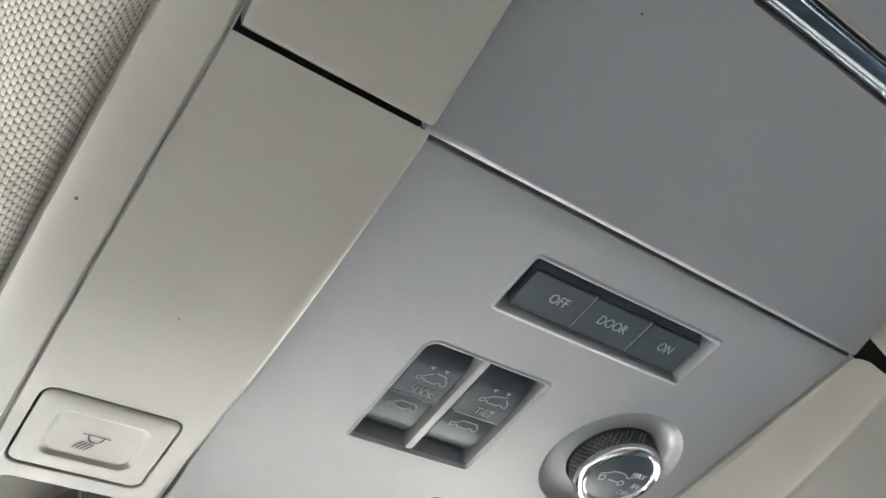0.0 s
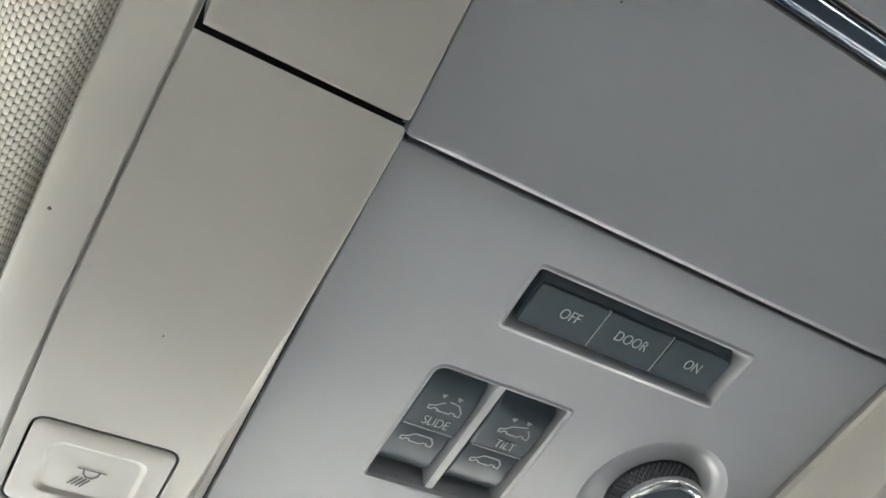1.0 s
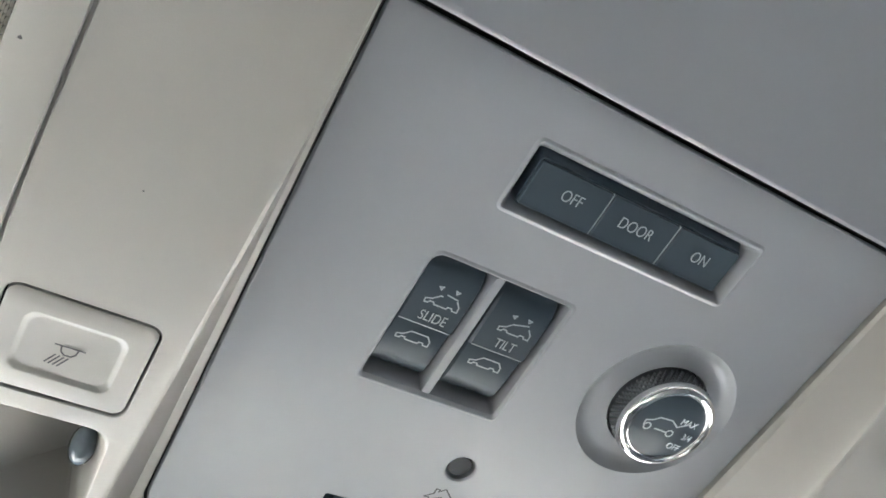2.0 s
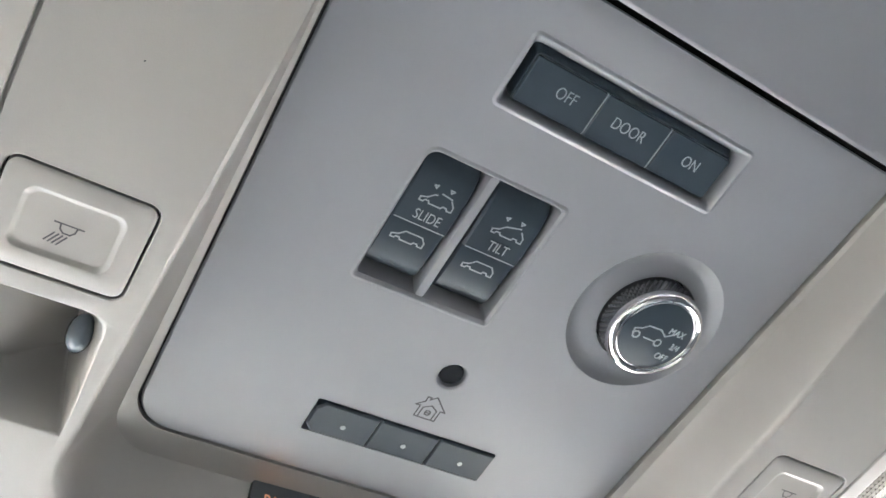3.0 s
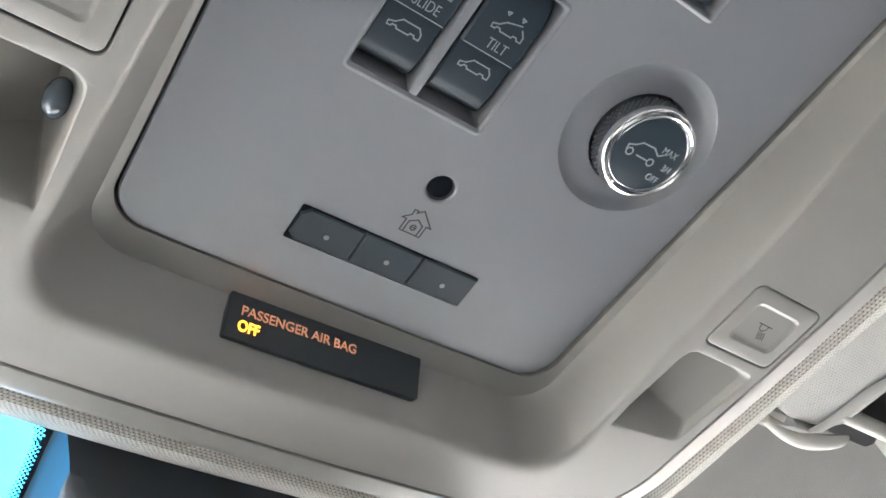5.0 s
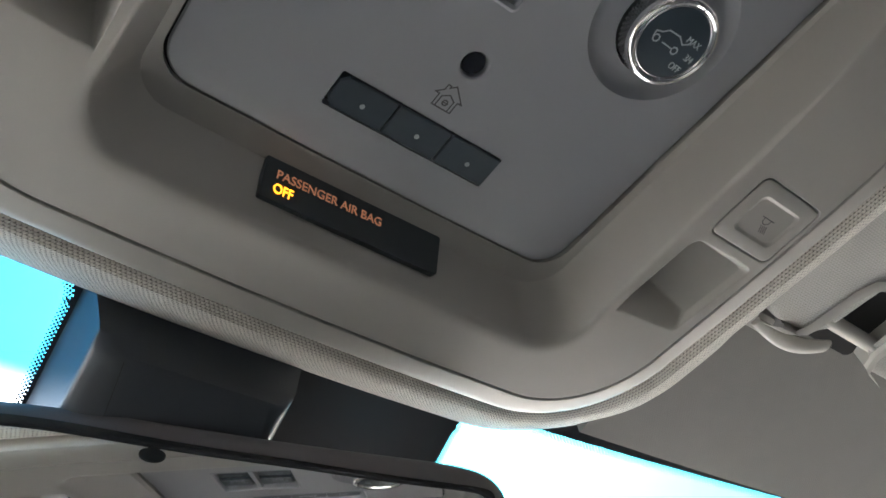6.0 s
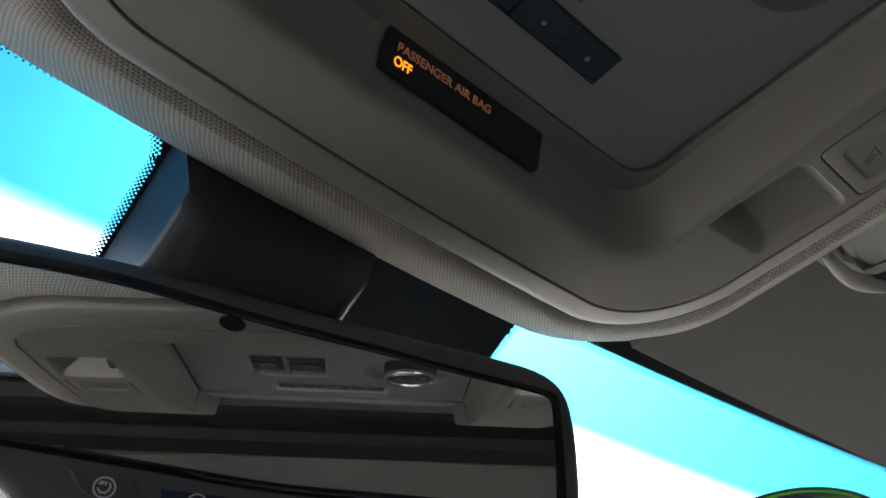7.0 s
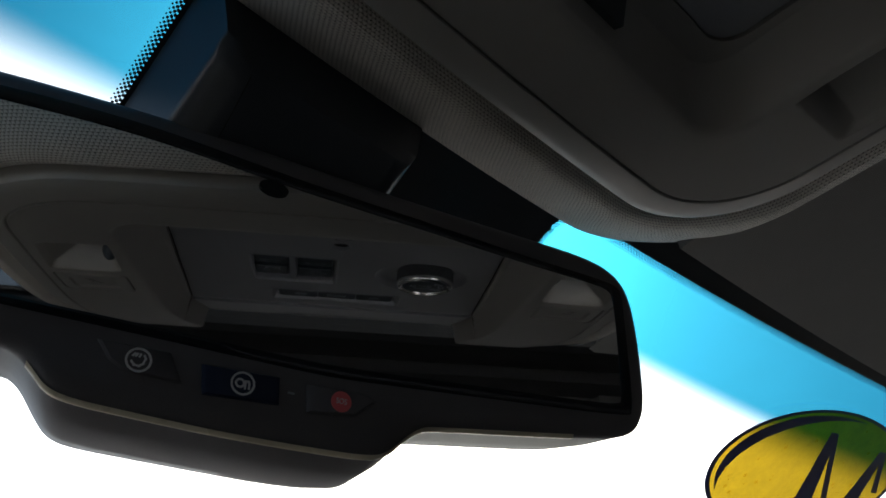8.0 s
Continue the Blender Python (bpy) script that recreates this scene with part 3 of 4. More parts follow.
# bar between the two roof switches
bm = solid([rrect(-0.0268, -0.0242, 0.0398, 0.0838, 0.0012, zf + 0.0006), rrect(-0.0272, -0.0238, 0.0396, 0.0840, 0.0012, zf + 0.0014), rrect(-0.0275, -0.0236, 0.0396, 0.0840, 0.0012, zf + 0.012)])
part("divider", bm, PANEL, panel)

# housing: the slanted walls and the rim, as one shell
def wall_loops(yr_top, yr_low):
    """The slanted walls from the panel's border down to the rim: inset, rear end, front, corner radius, depth."""
    rows = ((0.0002, 0.0002, yr_top, 0.0004, 0.0125, -0.004), (0.0002, 0.0002, yr_top, 0.0004, 0.0125, 0.0001), (0.0005, 0.0010, yr_top, 0.0018, 0.0132, 0.0006),
            (0.0010, 0.0034, yr_top - 0.001, 0.0100, 0.0148, 0.0014), (0.0017, 0.0072, yr_top - 0.003, 0.0138, 0.0160, 0.0062), (0.0031, 0.0138, yr_low + 0.002, 0.0196, 0.0182, 0.0210),
            (0.0036, 0.0147, yr_low + 0.0006, 0.0210, 0.0188, 0.0225), (0.0046, 0.0160, yr_low, 0.0228, 0.0195, 0.0233), (0.0072, 0.0185, yr_low, 0.0265, 0.0210, ZP - ZR))
    return [bowed(upath(PX0 + a, PX1 + b, y, PY1 + c, r, ZP - d, n=12), PY1 + c, 0.5) for a, b, y, c, r, d in rows]


def corner_loop(corners, radii, n=5, m=6):
    """A closed loop through corners, each rounded by a quadratic bend, with points along the sides too."""
    out = []
    k = len(corners)
    for i in range(k):
        p, a, b = (Vector(corners[j % k]) for j in (i, i - 1, i + 1))
        r = radii[i]
        p0, p1 = p + (a - p).normalized() * r, p + (b - p).normalized() * r
        for j in range(n + 1):
            t = j / n
            out.append(p0 * (1 - t) ** 2 + p * 2 * t * (1 - t) + p1 * t * t)
        nxt = Vector(corners[(i + 1) % k])
        q = nxt + (p - nxt).normalized() * radii[(i + 1) % k]
        for j in range(1, m):
            out.append(p1.lerp(q, j / m))
    return out


def pocket_loops(s):
    """A wedge-shaped recess: deep along its inner side, level with the rim at its outer side."""
    top = [(s * 0.1045, 0.1082, ZR), (s * 0.1392, 0.1086, ZR), (s * 0.1358, 0.1492, ZR), (s * 0.1024, 0.1514, ZR)]
    low = [(s * 0.1110, 0.1172, ZR + 0.0260), (s * 0.1368, 0.1118, ZR + 0.0030), (s * 0.1340, 0.1390, ZR + 0.0030), (s * 0.1092, 0.1400, ZR + 0.0260)]
    a, b = corner_loop(top, (0.0062, 0.0040, 0.0022, 0.0016)), corner_loop(low, (0.0035, 0.0024, 0.0016, 0.0012))
    steps = ((0.0, 0.0), (0.10, 0.02), (0.26, 0.12), (0.42, 0.30), (0.70, 0.68), (0.88, 0.93), (1.0, 1.0))
    loops = []
    for f, g in steps:
        loops.append([Vector((p.x + (q.x - p.x) * f, p.y + (q.y - p.y) * f, p.z + (q.z - p.z) * g)) for p, q in zip(a, b)])
    return loops


bm = bmesh.new()
walls = wall_loops(PY0 - 0.0006, -0.0230)
loft(bm, walls)


def rim_path(d, e, z):
    return bowed(upath(0.1415 + d, 0.1405 + d, -0.0230, 0.2035 + e, 0.042 + d * 0.8, z, n=20, bulge=0.0024), 0.2035 + e)


groove_in = rim_path(0.0, 0.0, ZR)
lamp_lips = [rrect(*b, 0.0036, ZR) for b in LAMP]
pockets = [pocket_loops(-1), pocket_loops(1)]
fill(bm, [walls[-1] + list(reversed(groove_in)), *lamp_lips, *[p[0] for p in pockets]])
for lip in lamp_lips:
    loft(bm, [lip, inset(lip, 0.0003, 0.0003), inset(lip, 0.006, 0.0003)], closed=True)
edge = [(0.0, 0.0, 0.0), (0.0002, 0.0002, 0.0004), (0.0002, 0.0002, 0.0020), (0.0011, 0.0011, 0.0020), (0.0011, 0.0011, 0.0004), (0.0015, 0.0015, 0.0), (0.0050, 0.0050, 0.0006), (0.0090, 0.0095, 0.0017),
        (0.0118, 0.0122, 0.0027), (0.0132, 0.0136, 0.0040), (0.0137, 0.0141, 0.0062), (0.0138, 0.0142, 0.0140)]
loft(bm, [rim_path(d, e, ZR + dz) for d, e, dz in edge])
for lps in pockets:
    rows = loft(bm, lps, closed=True)
    cap(bm, rows[-1])
housing = part("housing", lift(bm), SHELL, console, "pale grey grained plastic rim", angle=30)
flatten_shading(housing)

# dark backing behind every gap, and a near-black strip for the shade round the panel
bm = solid([rrect(-0.150, 0.150, -0.104, 0.200, 0.02, ZP + 0.024), rrect(-0.150, 0.150, -0.104, 0.200, 0.02, ZP + 0.028)])
part("backing", bm, GAP, console)
bm = bmesh.new()
loft(bm, [upath(PX0 - 0.003, PX1 - 0.003, PY0 - 0.003, PY1 - 0.003, 0.009, ZP + 0.0022, n=8), upath(PX0 + 0.003, PX1 + 0.003, PY0 - 0.003, PY1 + 0.003, 0.011, ZP + 0.0022, n=8)])
part("gap_shade", bm, GAP, console)

# rear part of the console: two side covers beside the storage bin, and the rim outside the groove
YS, YE = -0.0242, -0.1085
COVER_SEC = [(PX0 + 0.0005, 0.004), (PX0 + 0.0008, -0.0006), (PX0 + 0.0016, -0.0062), (PX0 + 0.0032, -0.0205), (PX0 + 0.0038, -0.0223), (PX0 + 0.0050, -0.0233), (PX0 + 0.0074, -0.0235), (0.1386, -0.0235), (0.1402, -0.0231), (0.1408, -0.0222), (0.1409, -0.0150)]
for side in (-1, 1):
    bm = bmesh.new()
    loops = []
    for q, dz in ((0.0, 0.008), (0.0, 0.0012), (0.0005, 0.0003), (0.0014, 0.0)):       # a rounded front edge at the seam, then straight back
        loops.append([Vector((side * x, YS - q - (0.0022 if i > 8 else 0.0), ZP + z + dz)) for i, (x, z) in enumerate(COVER_SEC)])
    loops += [[Vector((side * x, YS + (YE - YS) * k, ZP + z)) for x, z in COVER_SEC] for k in (0.2, 0.4, 0.6, 0.8, 1.0)]
    loops.append([p + Vector((0, -0.0010, 0.014)) for p in loops[-1]])
    loft(bm, loops)
    flatten_shading(part("side_cover", slope(lift(bm)), SHELL, console, "pale grey grained plastic cover beside the bin", angle=34))
    bm = bmesh.new()
    loft(bm, [[Vector((side * (0.1415 + d), -0.0230 - 0.086 * i / 8, ZR + dz)) for i in range(9)] for d, e, dz in edge])
    part("side_lip", slope(lift(bm)), SHELL, console, "pale grey grained plastic rim", angle=30)

HANDLE = (-0.0345, 0.0345, -0.0925, -0.0825)
bm = bmesh.new()
hz = ZP - 0.0006
bord = rrect(-PX0 + 0.0008, PX0 - 0.0008, -0.1065, PY0 - 0.0014, 0.0012, hz)
lip = rrect(*HANDLE, 0.003, hz)
BIN = (-PX0 + 0.0008, PX0 - 0.0008, -0.1065, PY0 - 0.0014)
bin_roll = [rrect(BIN[0] + 0.016 * k, BIN[1] - 0.016 * k, BIN[2] + 0.004 * k, BIN[3] - 0.0014 * k, 0.0012, hz + 0.0003 * (1 - k) ** 2) for k in [0.03 + 0.97 * i / 8 for i in range(9)]]
loft(bm, [[p + Vector((0, 0, 0.006)) for p in bord], [p + Vector((0, 0, 0.0013)) for p in bord], *bin_roll], closed=True)
fill(bm, [bin_roll[-1], lip])
bin_door = part("storage_bin_door", slope(bm), PANEL, console, "grey bin door with a chrome-rimmed push bar", angle=24)
flatten_shading(bin_door)
bm = bmesh.new()
loft(bm, [inset(lip, 0.006, 0.0), inset(lip, 0.0006, 0.0), inset(lip, 0.0012, 0.0006), inset(lip, 0.0040, 0.0012), inset(lip, 0.0060, 0.0013)], closed=True)
part("handle_recess", slope(bm), SOFTBLACK, bin_door, "dark recess round the push bar")
bm = bmesh.new()
loft(bm, [inset(lip, 0.005, 0.0013), inset(lip, 0.0012, 0.0013), inset(lip, 0.0008, 0.0015), inset(lip, 0.0009, 0.0018), inset(lip, 0.0013, 0.0020), inset(lip, 0.0050, 0.0020)], closed=True)
part("handle_rim", slope(bm), CHROME, bin_door, "polished chrome rim")
bm = bmesh.new()
secs = [[Vector((x, -0.0905 + 0.0060 * k, ZP + 0.0009 + 0.0016 * math.sin(math.pi * k) ** 0.8)) for x in (HANDLE[0] + 0.0020, HANDLE[0] + 0.0024, 0.0, HANDLE[1] - 0.0024, HANDLE[1] - 0.0020)] for k in [i / 12 for i in range(13)]]
loft(bm, secs)
part("push_bar", slope(bm), DARKCHROME, bin_door, "dark reflecting push bar with a hollow face", angle=70)

# door lamp switch: three keys
bm = solid([rrect(-0.0356, 0.0356, 0.0014, 0.0188, 0.0024, ZP + 0.011), rrect(-0.0356, 0.0356, 0.0016, 0.0187, 0.0024, ZP + 0.0040), rrect(-0.0350, 0.0350, 0.0040, 0.0184, 0.0014, ZP + 0.0016)])
dome = part("dome_lamp_switch", bm, BLACK, console, "black three-key switch lettered OFF DOOR ON")
for x0, x1, word, xw in ((-0.0346, -0.0114, "OFF", -0.0215), (-0.0108, 0.0119, "DOOR", 0.0003), (0.0127, 0.0346, "ON", 0.0237)):
    bm = solid([rrect(x0, x1, 0.0046, 0.0180, 0.0007, ZP + 0.0020), rrect(x0, x1, 0.0046, 0.0180, 0.0007, ZP + 0.0006), rrect(x0 + 0.0003, x1 - 0.0003, 0.0049, 0.0177, 0.0006, ZP + 0.0003)])
    key = part("key", bm, BLACK, dome)
    letters(word, 0.0049, xw, 0.0108, ZP + 0.0002, INK, dome, squeeze=0.80)
# pale light gaps between the keys
for xg in (-0.0111, 0.0123):
    bm = solid([rrect(xg - 0.00016, xg + 0.00016, 0.0046, 0.0180, 0.0001, ZP + 0.0018, 1), rrect(xg - 0.00016, xg + 0.00016, 0.0046, 0.0180, 0.0001, ZP + 0.0008, 1)])
    part("key_gap", bm, INK, dome)

# two roof switches, each a rocker
CARTOP = [(-4.6, -0.9), (-4.7, 0.1), (-3.0, 0.6), (-1.4, 2.0), (3.4, 2.0), (4.6, 0.6), (4.7, -0.9)]
CARFOOT = [(-4.6, -0.9), (-3.6, -0.9), (-3.2, -0.3), (-2.2, -0.3), (-1.8, -0.9), (1.6, -0.9), (2.0, -0.3), (3.0, -0.3), (3.4, -0.9), (4.7, -0.9)]
for x0, x1, word in ((-0.0466, -0.0282, "SLIDE"), (-0.0228, -0.0034, "TILT")):
    bm = bmesh.new()
    ys = [(0.0402, 0.0085), (0.0408, 0.0050), (0.0430, 0.0026), (0.0462, 0.0012), (0.0500, 0.0007), (0.0622, 0.0006), (0.0627, 0.0009), (0.0629, 0.0021), (0.0640, 0.0017), (0.0750, 0.0021), (0.0780, 0.0027), (0.0800, 0.0040), (0.0810, 0.0060), (0.0813, 0.0095)]
    secs = []
    for y, dz in ys:
        secs.append([Vector((x0, y, ZP + 0.012)), Vector((x0, y, ZP + dz + 0.0007)), Vector((x0 + 0.0008, y, ZP + dz)), Vector((x1 - 0.0008, y, ZP + dz)), Vector((x1, y, ZP + dz + 0.0007)), Vector((x1, y, ZP + 0.012))])
    rows = loft(bm, secs)
    cap(bm, rows[0])
    cap(bm, rows[-1])
    sw = part("roof_switch", bm, BLACK, console, "black rocker switch lettered " + word, angle=25)
    xm = (x0 + x1) / 2
    letters(word, 0.0046, xm + 0.0008, 0.0594, ZP + 0.0004, INK, sw, squeeze=0.78)
    s1 = 0.00112
    up = down(xm + 0.0008, 0.0541, ZP + 0.0005) @ Matrix.Scale(s1, 4)
    strokes([CARTOP[:4] + [(-0.9, 2.05)], CARTOP[4:], CARFOOT, [(-0.9, 2.1), (2.6, 3.0)] if word == "TILT" else [(0.2, 2.9), (3.2, 2.5)], [(-2.9, 4.3), (-1.9, 4.6), (-2.2, 3.7)], [(1.6, 4.8), (2.7, 4.6), (2.1, 3.9)]], 0.40, up, INK, sw, closed=(4, 5))
    low = down(xm - 0.0004, 0.0684, ZP + 0.0016) @ pose(0, 0, 0, 2.1, 0, 0) @ Matrix.Scale(s1, 4)
    strokes([CARTOP, CARFOOT], 0.40, low, INK, sw)
    strokes([[(x0 + 0.0010, -0.0624), (x1 - 0.0010, -0.0624)]], 0.00030, down(0, 0, ZP + 0.0004), INK, sw, name="pale_line")

# tailgate knob
knob = part("tailgate_knob", solid([ring(*KNOB, 0.0152, ZP + 0.008, 72)] + [ring(*KNOB, 0.0156, ZP + z, 72) for z in (0.0060, 0.002, 0.0, -0.002, -0.0032)] + [ring(*KNOB, 0.0152, ZP - 0.0036, 72)]), GRIP, console, "dark grey knurled rotary knob with chrome ring")
bm = bmesh.new()
for r in range(5):
    for i in range(52):
        a = 2 * math.pi * (i + 0.5 * (r % 2)) / 52
        zc = ZP + 0.0022 - r * 0.00115
        e, t = Vector((math.cos(a), math.sin(a), 0)), Vector((-math.sin(a), math.cos(a), 0))
        c = Vector((KNOB[0], KNOB[1], zc)) + e * 0.0155
        q = [c + t * 0.00085, c + Vector((0, 0, 0.0010)), c - t * 0.00085, c - Vector((0, 0, 0.0010))]
        vs = [bm.verts.new(p) for p in q] + [bm.verts.new(c + e * 0.0008)]
        for k in range(4):
            bm.faces.new((vs[k], vs[(k + 1) % 4], vs[4]))
tagged(part("knurling", bm, GRIP, knob, "rows of small raised diamonds", smooth=False), kind="stuff")
bm = bmesh.new()
prof = [(0.0152, -0.0028), (0.0160, -0.0032), (0.0161, -0.0044), (0.0158, -0.0055), (0.0150, -0.0063), (0.0142, -0.0065), (0.0135, -0.0061), (0.0132, -0.0053), (0.0130, -0.0055), (0.0126, -0.0056), (0.0124, -0.0050)]
loft(bm, [ring(*KNOB, r, ZP + z, 72) for r, z in prof], closed=True)
part("chrome_ring", bm, CHROME, knob, "bright chrome bezel")
bm = solid([ring(*KNOB, 0.0130, ZP - 0.0036, 48), ring(*KNOB, 0.0125, ZP - 0.0052, 48), ring(*KNOB, 0.0120, ZP - 0.0054, 48)])
part("face", bm, BLACK, knob, "black disc with car symbol and lettering")
zk = ZP - 0.0057
turn = radians(-4)
for word, dx, dy in (("MAX", 0.0062, -0.0036), ("3/4", 0.0090, 0.0014), ("OFF", 0.0070, 0.0062)):
    letters(word, 0.0034, KNOB[0] + dx, KNOB[1] + dy, zk, PRINT, knob, squeeze=0.85)
strokes([[(-5.0, -0.6), (-5.2, 0.6), (-3.6, 1.2), (-2.2, 2.4), (1.2, 2.6), (3.2, 1.4), (4.6, 2.4)], [(-1.6, -0.8), (1.6, -0.8)],
         [(-3.9 + 0.9 * math.cos(a * 0.785), -0.8 + 0.9 * math.sin(a * 0.785)) for a in range(9)],
         [(2.6 + 0.9 * math.cos(a * 0.785), -0.8 + 0.9 * math.sin(a * 0.785)) for a in range(9)]], 0.38,
        down(KNOB[0] - 0.0014, KNOB[1] + 0.0008, zk) @ Matrix.Scale(0.00138, 4), PRINT, knob)

# round sensor hole, house symbol and three opener keys
bm = solid([ring(HOLE[0], HOLE[1], HOLE[2] + 0.0001, ZP + 0.0040, 24), ring(HOLE[0], HOLE[1], HOLE[2] - 0.0007, ZP + 0.0016, 24), ring(HOLE[0], HOLE[1], HOLE[2] - 0.0007, ZP + 0.0012, 24), ring(HOLE[0], HOLE[1], HOLE[2] - 0.0009, ZP + 0.0010, 24)])
part("sensor_plug", bm, PIANO, console, "small round black sensor")
strokes([[(3.9, -4.0), (-3.9, -4.0), (-3.9, 0.6), (-5.6, 0.6), (-3.2, 2.7), (-3.2, 4.8), (-1.9, 4.8), (-1.9, 3.9), (0, 5.6), (5.6, 0.6), (3.9, 0.6)], [(-2.6, -4.0), (-2.6, 0.2), (0, 1.8), (2.6, 0.2), (2.6, -4.0)],
         [(math.cos(a * 0.785), -1.5 + math.sin(a * 0.785)) for a in range(8)], [(-0.5, -1.5), (0.5, -1.5)]], 0.52, down(0.0003, 0.1207, ZP - 0.0005) @ Matrix.Scale(0.00098, 4), DARKINK, panel, name="house_symbol", closed=(0, 2))
for i in range(3):
    x0, x1 = -0.0344 + i * 0.0224, -0.0344 + i * 0.0224 + 0.0220
    def para(e, z):
        ya, yb = 0.1302 + e, 0.1426 - e
        c1 = 0.0024 if i == 0 else 0.0004
        return [Vector((x, y, z)) for x, y in ((x0 + e + c1, ya), (x1 - e, ya), (x1 - e, yb), (x0 + e + c1, yb), (x0 + e, yb - c1), (x0 + e, ya + c1))]
    key = part("opener_key", solid([para(0, ZP + 0.003), para(0, ZP - 0.0010), para(0.0005, ZP - 0.0016)]), BLACK, console, "black opener key with a pale dot", angle=25)
    dot = solid([ring(-0.0229 + i * 0.0224, 0.1372, 0.0009, ZP - 0.0015, 16), ring(-0.0229 + i * 0.0224, 0.1372, 0.0009, ZP - 0.0018, 16)])
    part("dot", dot, INK, key)

# lit display on the front wall
n = Vector((0, -(1.199 - 1.1848), -(0.1762 - 0.1695))).normalized()
ds_up = Vector((0, 0.1695 - 0.1762, 1.199 - 1.1848)).normalized()
face_m = Matrix(((1, ds_up.x, n.x, -0.0025), (0, ds_up.y, n.y, 0.17285), (0, ds_up.z, n.z, 1.1919), (0, 0, 0, 1)))
bm = bmesh.new()
rows = loft(bm, [[face_m @ p for p in rrect(-0.0368, 0.0368, -0.0079, 0.0079, 0.0008, z)] for z in (-0.004, 0.0008)], closed=True)
cap(bm, rows[-1])
cap(bm, rows[0])
display = part("airbag_display", bm, SCREEN, console, "black display lit in amber")
letters("PASSENGER AIR BAG", 0.0047, 0, 0, 0, DIM, display, align="LEFT", turn=face_m @ pose(-0.0323, 0.0023, 0.0010), squeeze=0.985, label="orange lettering", weight=0.004)
letters("OFF", 0.0052, 0, 0, 0, AMBER, display, align="LEFT", turn=face_m @ pose(-0.0325, -0.0031, 0.0010), squeeze=0.82, label="bright amber lit lettering", weight=0.012)

# reading lamp push buttons and lamps
LAMPICON = [[(-3.4, 1.8), (3.4, 1.8)], [(-2.0, 1.8), (-1.7, 0.2), (-0.8, -0.7), (0.8, -0.7), (1.7, 0.2), (2.0, 1.8)]] + [[(-2.6 + 1.0 * i, -1.3 - 0.1 * i), (-4.2 + 1.0 * i, -4.0 - 0.1 * i)] for i in range(4)]
for s, b in zip((-1, 1), LAMP):
    b = (b[0] + 0.0010, b[1] - 0.0010, b[2] + 0.0010, b[3] - 0.0010)
    lp = rrect(*b, 0.003, ZR)
    c = (b[0] + b[1]) / 2
    key = bmesh.new()
    rows = loft(key, [inset(lp, 0.005, 0), inset(lp, 0.0003, 0), inset(lp, -0.0002, 0.0008), inset(lp, -0.0003, 0.0050), inset(lp, -0.0001, 0.0055), inset(lp, 0.0005, 0.0062), inset(lp, 0.0006, 0.0068)], closed=True)
    cap(key, rows[-1])
    button = part("reading_lamp_button", key, SHELL, console, "pale grey push button with a lamp symbol", angle=30)
    flatten_shading(button)
    strokes([[(-x * s if s > 0 else x, y) for x, y in ln] for ln in LAMPICON], 0.42, down(c, (b[2] + b[3]) / 2 + 0.0005, ZR + 0.0004) @ Matrix.Scale(0.00098, 4), DARKINK, button)
    lamp = bmesh.new()
    bmesh.ops.create_uvsphere(lamp, u_segments=20, v_segments=12, radius=0.0042)
    for v in lamp.verts:
        v.co = Vector((s * 0.1090, 0.1218, ZR + (0.0078 if s < 0 else 0.0125))) + Vector((v.co.x * 0.85, v.co.y * 1.35, v.co.z * 1.3))
    part("reading_lamp", lamp, LENS, console, "small glassy lamp bulb")

# ---- rear-view mirror ----
MN = Vector((-0.331, -0.924, -0.1915)).normalized()
MC = Vector((-0.0178, 0.2792, 1.1284)) - MN * 0.006
mx = Vector((-MN.y, MN.x, 0)).normalized()
my = MN.cross(mx).normalized()
mirror_m = Matrix(((mx.x, my.x, MN.x, MC.x), (mx.y, my.y, MN.y, MC.y), (mx.z, my.z, MN.z, MC.z), (0, 0, 0, 1)))
mirror = thing("rear_view_mirror", "black rear-view mirror with three call buttons on its chin", "mirror", at=mirror_m)
LEAN = -5.2                                              # the mirror hangs a little askew


def smoothed(pts, times=2):
    """Cuts the corners of a closed loop."""
    for _ in range(times):
        out = []
        for a, b in zip(pts, pts[1:] + pts[:1]):
            out += [a.lerp(b, 0.25), a.lerp(b, 0.75)]
        pts = out
    return pts


CASE_TOP = [(-0.0857, 0.0518), (-0.0596, 0.0505), (-0.0336, 0.0484), (-0.0076, 0.0452), (0.0236, 0.0411), (0.0599, 0.0371), (0.0940, 0.0339), (0.1105, 0.0323), (0.1219, 0.0300), (0.1294, 0.0262), (0.1337, 0.0202), (0.1352, 0.0100), (0.1348, -0.0054), (0.1335, -0.0208), (0.1312, -0.0296), (0.1263, -0.0350), (0.1175, -0.0377), (0.0973, -0.0389)]
CHIN = [(0.0713, -0.0401), (0.0494, -0.0411), (0.0436, -0.0416), (0.0379, -0.0452), (0.0327, -0.0498), (0.0275, -0.0517), (0.0118, -0.0509), (-0.0155, -0.0486), (-0.0386, -0.0456), (-0.0544, -0.0434), (-0.0602, -0.0411), (-0.0639, -0.0366), (-0.0681, -0.0320), (-0.0744, -0.0303)]
CASE_LEFT = [(-0.1018, -0.0278), (-0.1334, -0.0245), (-0.1524, -0.0208), (-0.1629, -0.0119), (-0.1675, 0.0017), (-0.1677, 0.0224), (-0.1643, 0.0399), (-0.1537, 0.0485), (-0.1275, 0.0519)]


